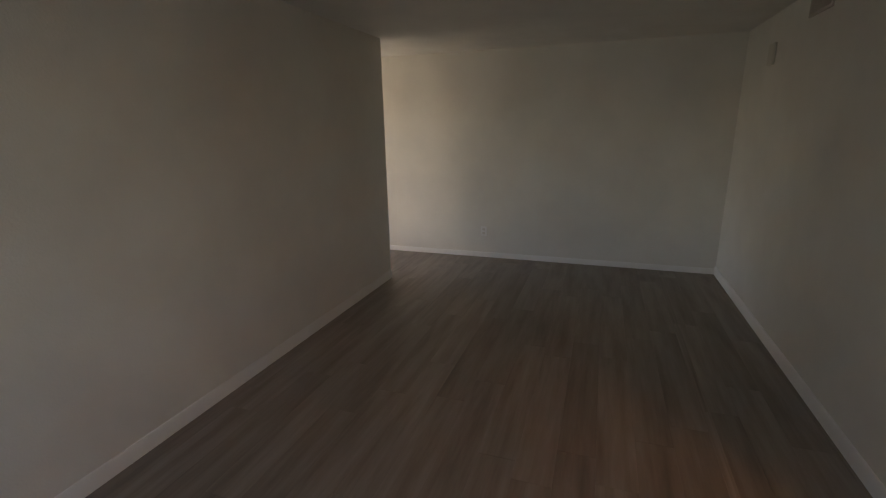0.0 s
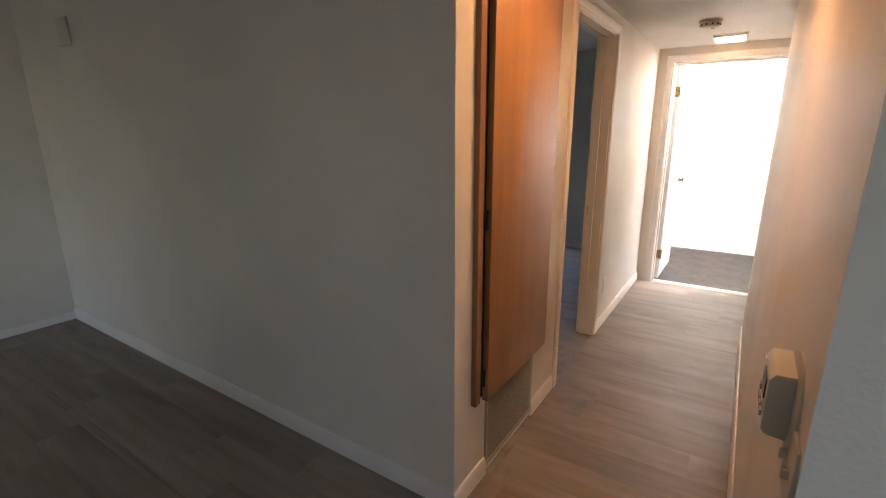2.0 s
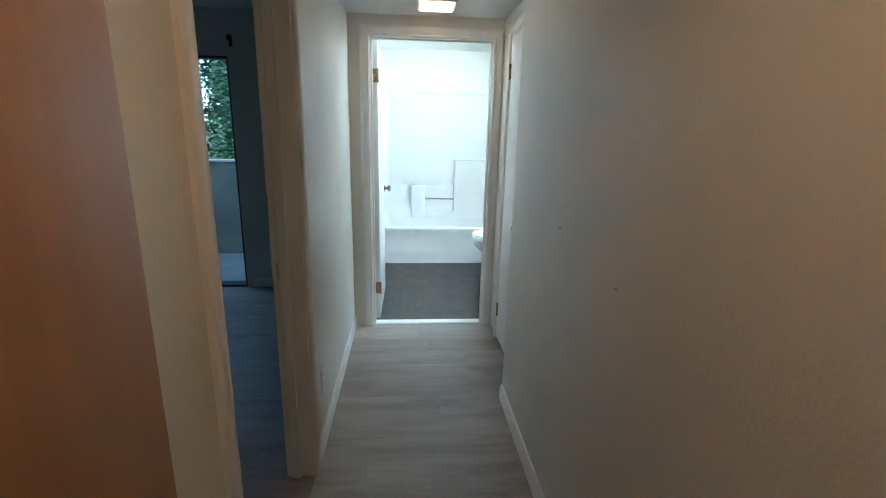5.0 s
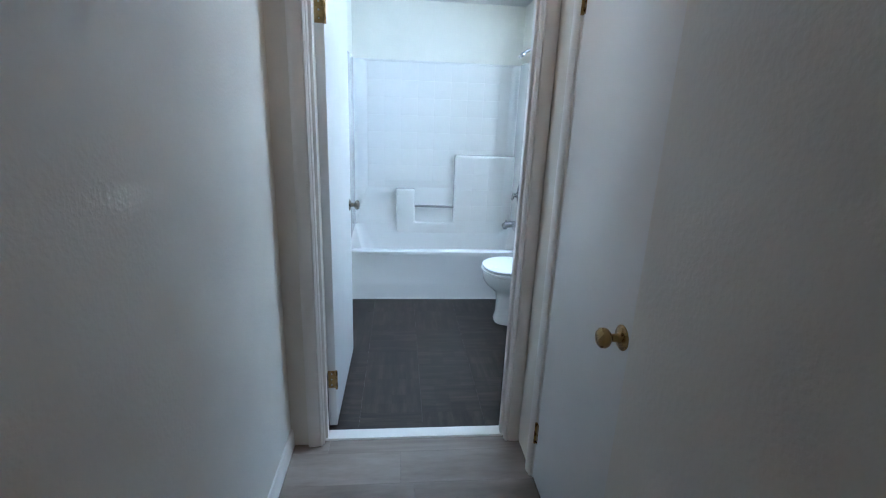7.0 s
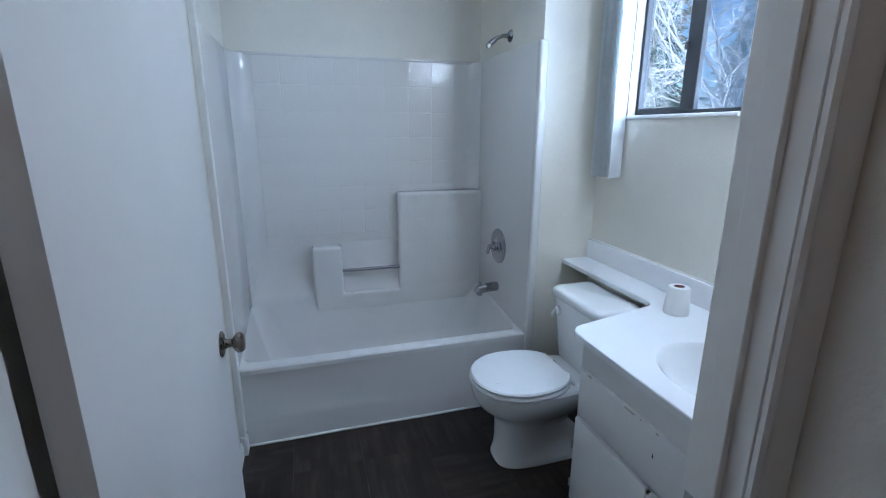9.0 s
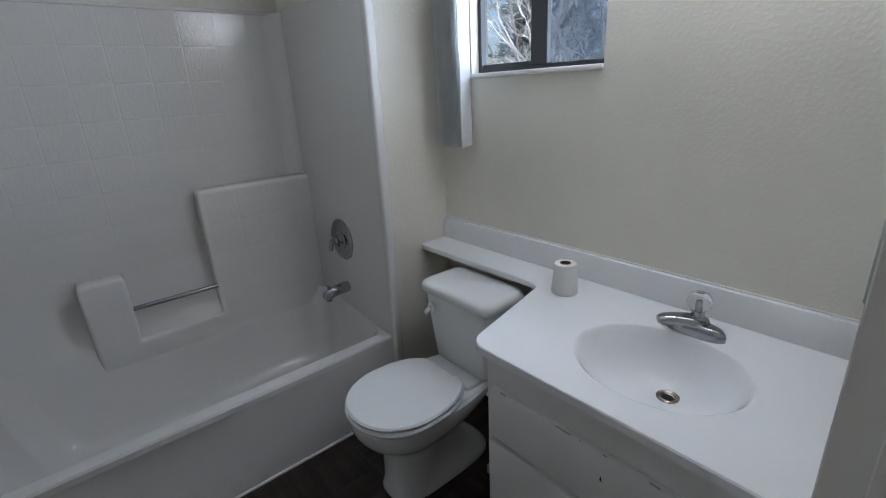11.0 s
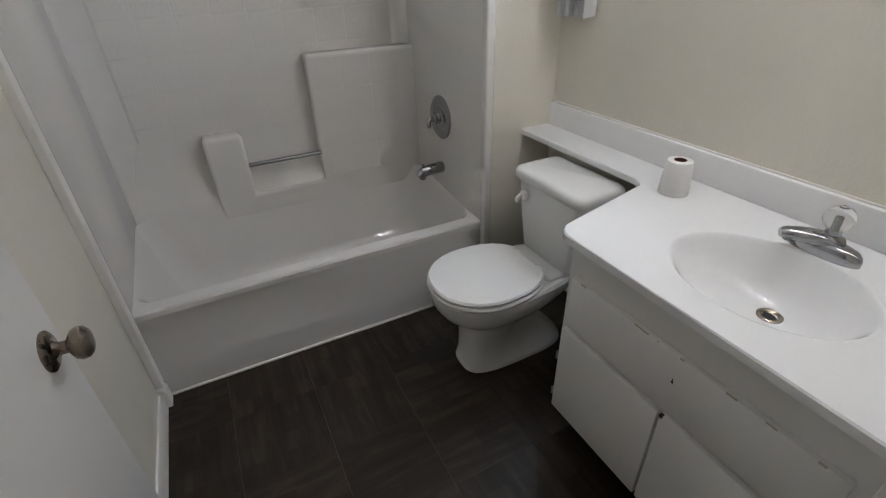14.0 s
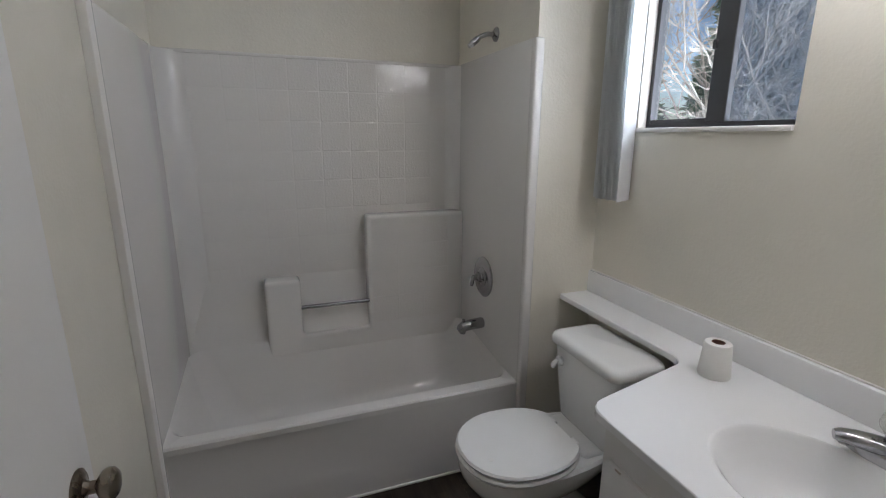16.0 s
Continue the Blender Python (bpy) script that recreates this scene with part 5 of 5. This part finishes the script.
conifer(5.2, 6.85, 8.8, 1.5, 16000, LEAF_CY, 3, "tall green cypress outside the bathroom window", 0.10)
conifer(8.2, 6.2, 7.4, 1.9, 12000, LEAF_CO, 4, "grey-green conifer outside the bathroom window", 0.13)
conifer(10.5, 8.2, 8.0, 2.2, 12000, LEAF_CY, 5, "green conifer behind the bare trees", 0.15)
conifer(7.6, 3.6, 8.4, 1.8, 13000, LEAF_CO, 6, "grey-green conifer beside the building", 0.13)
conifer(9.6, 2.2, 7.8, 2.0, 9000, LEAF_CY, 7, "green conifer beyond the parking side", 0.15)
bare_tree(5.0, 4.1, 5.0, 11, "leafless tree with tangled pale twigs")
bare_tree(5.6, 3.0, 4.8, 12, "leafless tree with tangled pale twigs")
conifer(6.4, 7.6, 8.2, 1.3, 9000, LEAF_CO, 8, "grey-green conifer at the edge of the view", 0.12)
bare_tree(4.4, 3.4, 4.6, 23, "leafless tree with tangled pale twigs")
bare_tree(4.7, 2.5, 4.6, 29, "leafless tree with tangled pale twigs")
bare_tree(5.2, 5.2, 6.2, 17, "tall leafless tree with a thin trunk")
for i, (x, y, h, r_) in enumerate(((-2.5, 4.6, 6.0, 0.85), (-3.5, 4.8, 6.2, 0.9), (-4.5, 4.7, 5.8, 0.85), (-1.6, 5.4, 3.5, 0.7))):
    conifer(x, y, h, r_, 9000, LEAF_CY, 30 + i, "dense green cypress beyond the balcony", 0.10, 0.35)

# ---------------------------------------------------------------- floor pieces
def plank_mesh():
    bm = bmesh.new()
    e = 0.0005
    w, h = 0.181 - 0.0003, 0.5
    lo = [bm.verts.new((x, y, -0.006)) for x, y in ((-h, -w / 2), (h, -w / 2), (h, w / 2), (-h, w / 2))]
    mid = [bm.verts.new((x, y, -0.0006)) for x, y in ((-h, -w / 2), (h, -w / 2), (h, w / 2), (-h, w / 2))]
    hi = [bm.verts.new((x, y, 0.0)) for x, y in ((-h + e, -w / 2 + e), (h - e, -w / 2 + e), (h - e, w / 2 - e), (-h + e, w / 2 - e))]
    for a, b in ((lo, mid), (mid, hi)):
        for i in range(4):
            bm.faces.new((a[i], a[(i + 1) % 4], b[(i + 1) % 4], b[i]))
    bm.faces.new(hi)
    bmesh.ops.recalc_face_normals(bm, faces=bm.faces)
    me = bpy.data.meshes.new("plank")
    bm.to_mesh(me)
    bm.free()
    me.materials.append(PLANK)
    return me


PLANK_ME = plank_mesh()
rng = random.Random(21)
ROW, LENGTH, PLANK_Y = 0.181, 1.22, -3.500
OFFS = {}


def lay_planks(parent, x0, x1, y0, y1):
    k0, k1 = math.floor((y0 - PLANK_Y) / ROW + 1e-6), math.ceil((y1 - PLANK_Y) / ROW - 1e-6)
    for k in range(k0, k1):
        a, b = max(y0, PLANK_Y + k * ROW), min(y1, PLANK_Y + (k + 1) * ROW)
        if b - a < 0.01:
            continue
        if k not in OFFS:
            OFFS[k] = rng.random() * LENGTH
        x = x0 - ((x0 - OFFS[k]) % LENGTH)
        while x < x1:
            p, q = max(x, x0), min(x + LENGTH, x1)
            if q - p > 0.02:
                ob = lay(PLANK_ME, Matrix.Translation(((p + q) / 2, (a + b) / 2, 0)) @ Matrix.Diagonal((q - p - 0.0006, (b - a) / ROW, 1, 1)), parent, "plank")
            x += LENGTH


lay_planks(floor, XL, XC, PLANK_Y, 0.03)
lay_planks(floor, -4.07, XR, -4.0, PLANK_Y)
lay_planks(floor, -4.07, XL, PLANK_Y, YW)
lay_planks(floor, -4.07, 2.6, -6.70, -4.0)
lay_planks(floor, -4.07, -1.5, -9.18, -6.70)
lay_planks(floor, -3.0, XL, -2.34, -0.4)
lay_planks(floor_bed, -3.0, -0.60, 0.055, 0.90)
lay_planks(floor, -3.0, -0.60, -0.4, 0.055)


def tile_mesh(s):
    bm = bmesh.new()
    e = 0.0002
    lo = [bm.verts.new((x, y, -0.005)) for x, y in ((-s / 2, -s / 2), (s / 2, -s / 2), (s / 2, s / 2), (-s / 2, s / 2))]
    hi = [bm.verts.new((x, y, 0.0)) for x, y in ((-s / 2 + e, -s / 2 + e), (s / 2 - e, -s / 2 + e), (s / 2 - e, s / 2 - e), (-s / 2 + e, s / 2 - e))]
    for i in range(4):
        bm.faces.new((lo[i], lo[(i + 1) % 4], hi[(i + 1) % 4], hi[i]))
    bm.faces.new(hi)
    bmesh.ops.recalc_face_normals(bm, faces=bm.faces)
    me = bpy.data.meshes.new("tile")
    bm.to_mesh(me)
    bm.free()
    me.materials.append(TILE)
    return me


TS = 0.305
TILE_ME = tile_mesh(TS)
for i in range(-2, 5):
    for j in range(-2, 5):
        x0, x1 = max(-0.43, 0.105 + i * TS), min(1.384, 0.105 + (i + 1) * TS)
        y0, y1 = max(0.06, 0.52 + j * TS), min(AY0 + 0.05, 0.52 + (j + 1) * TS)
        if x1 - x0 > 0.02 and y1 - y0 > 0.02:
            lay(TILE_ME, Matrix.Translation(((x0 + x1) / 2, (y0 + y1) / 2, 0)) @ Matrix.Diagonal(((x1 - x0) / TS, (y1 - y0) / TS, 1, 1)), floor_bath)
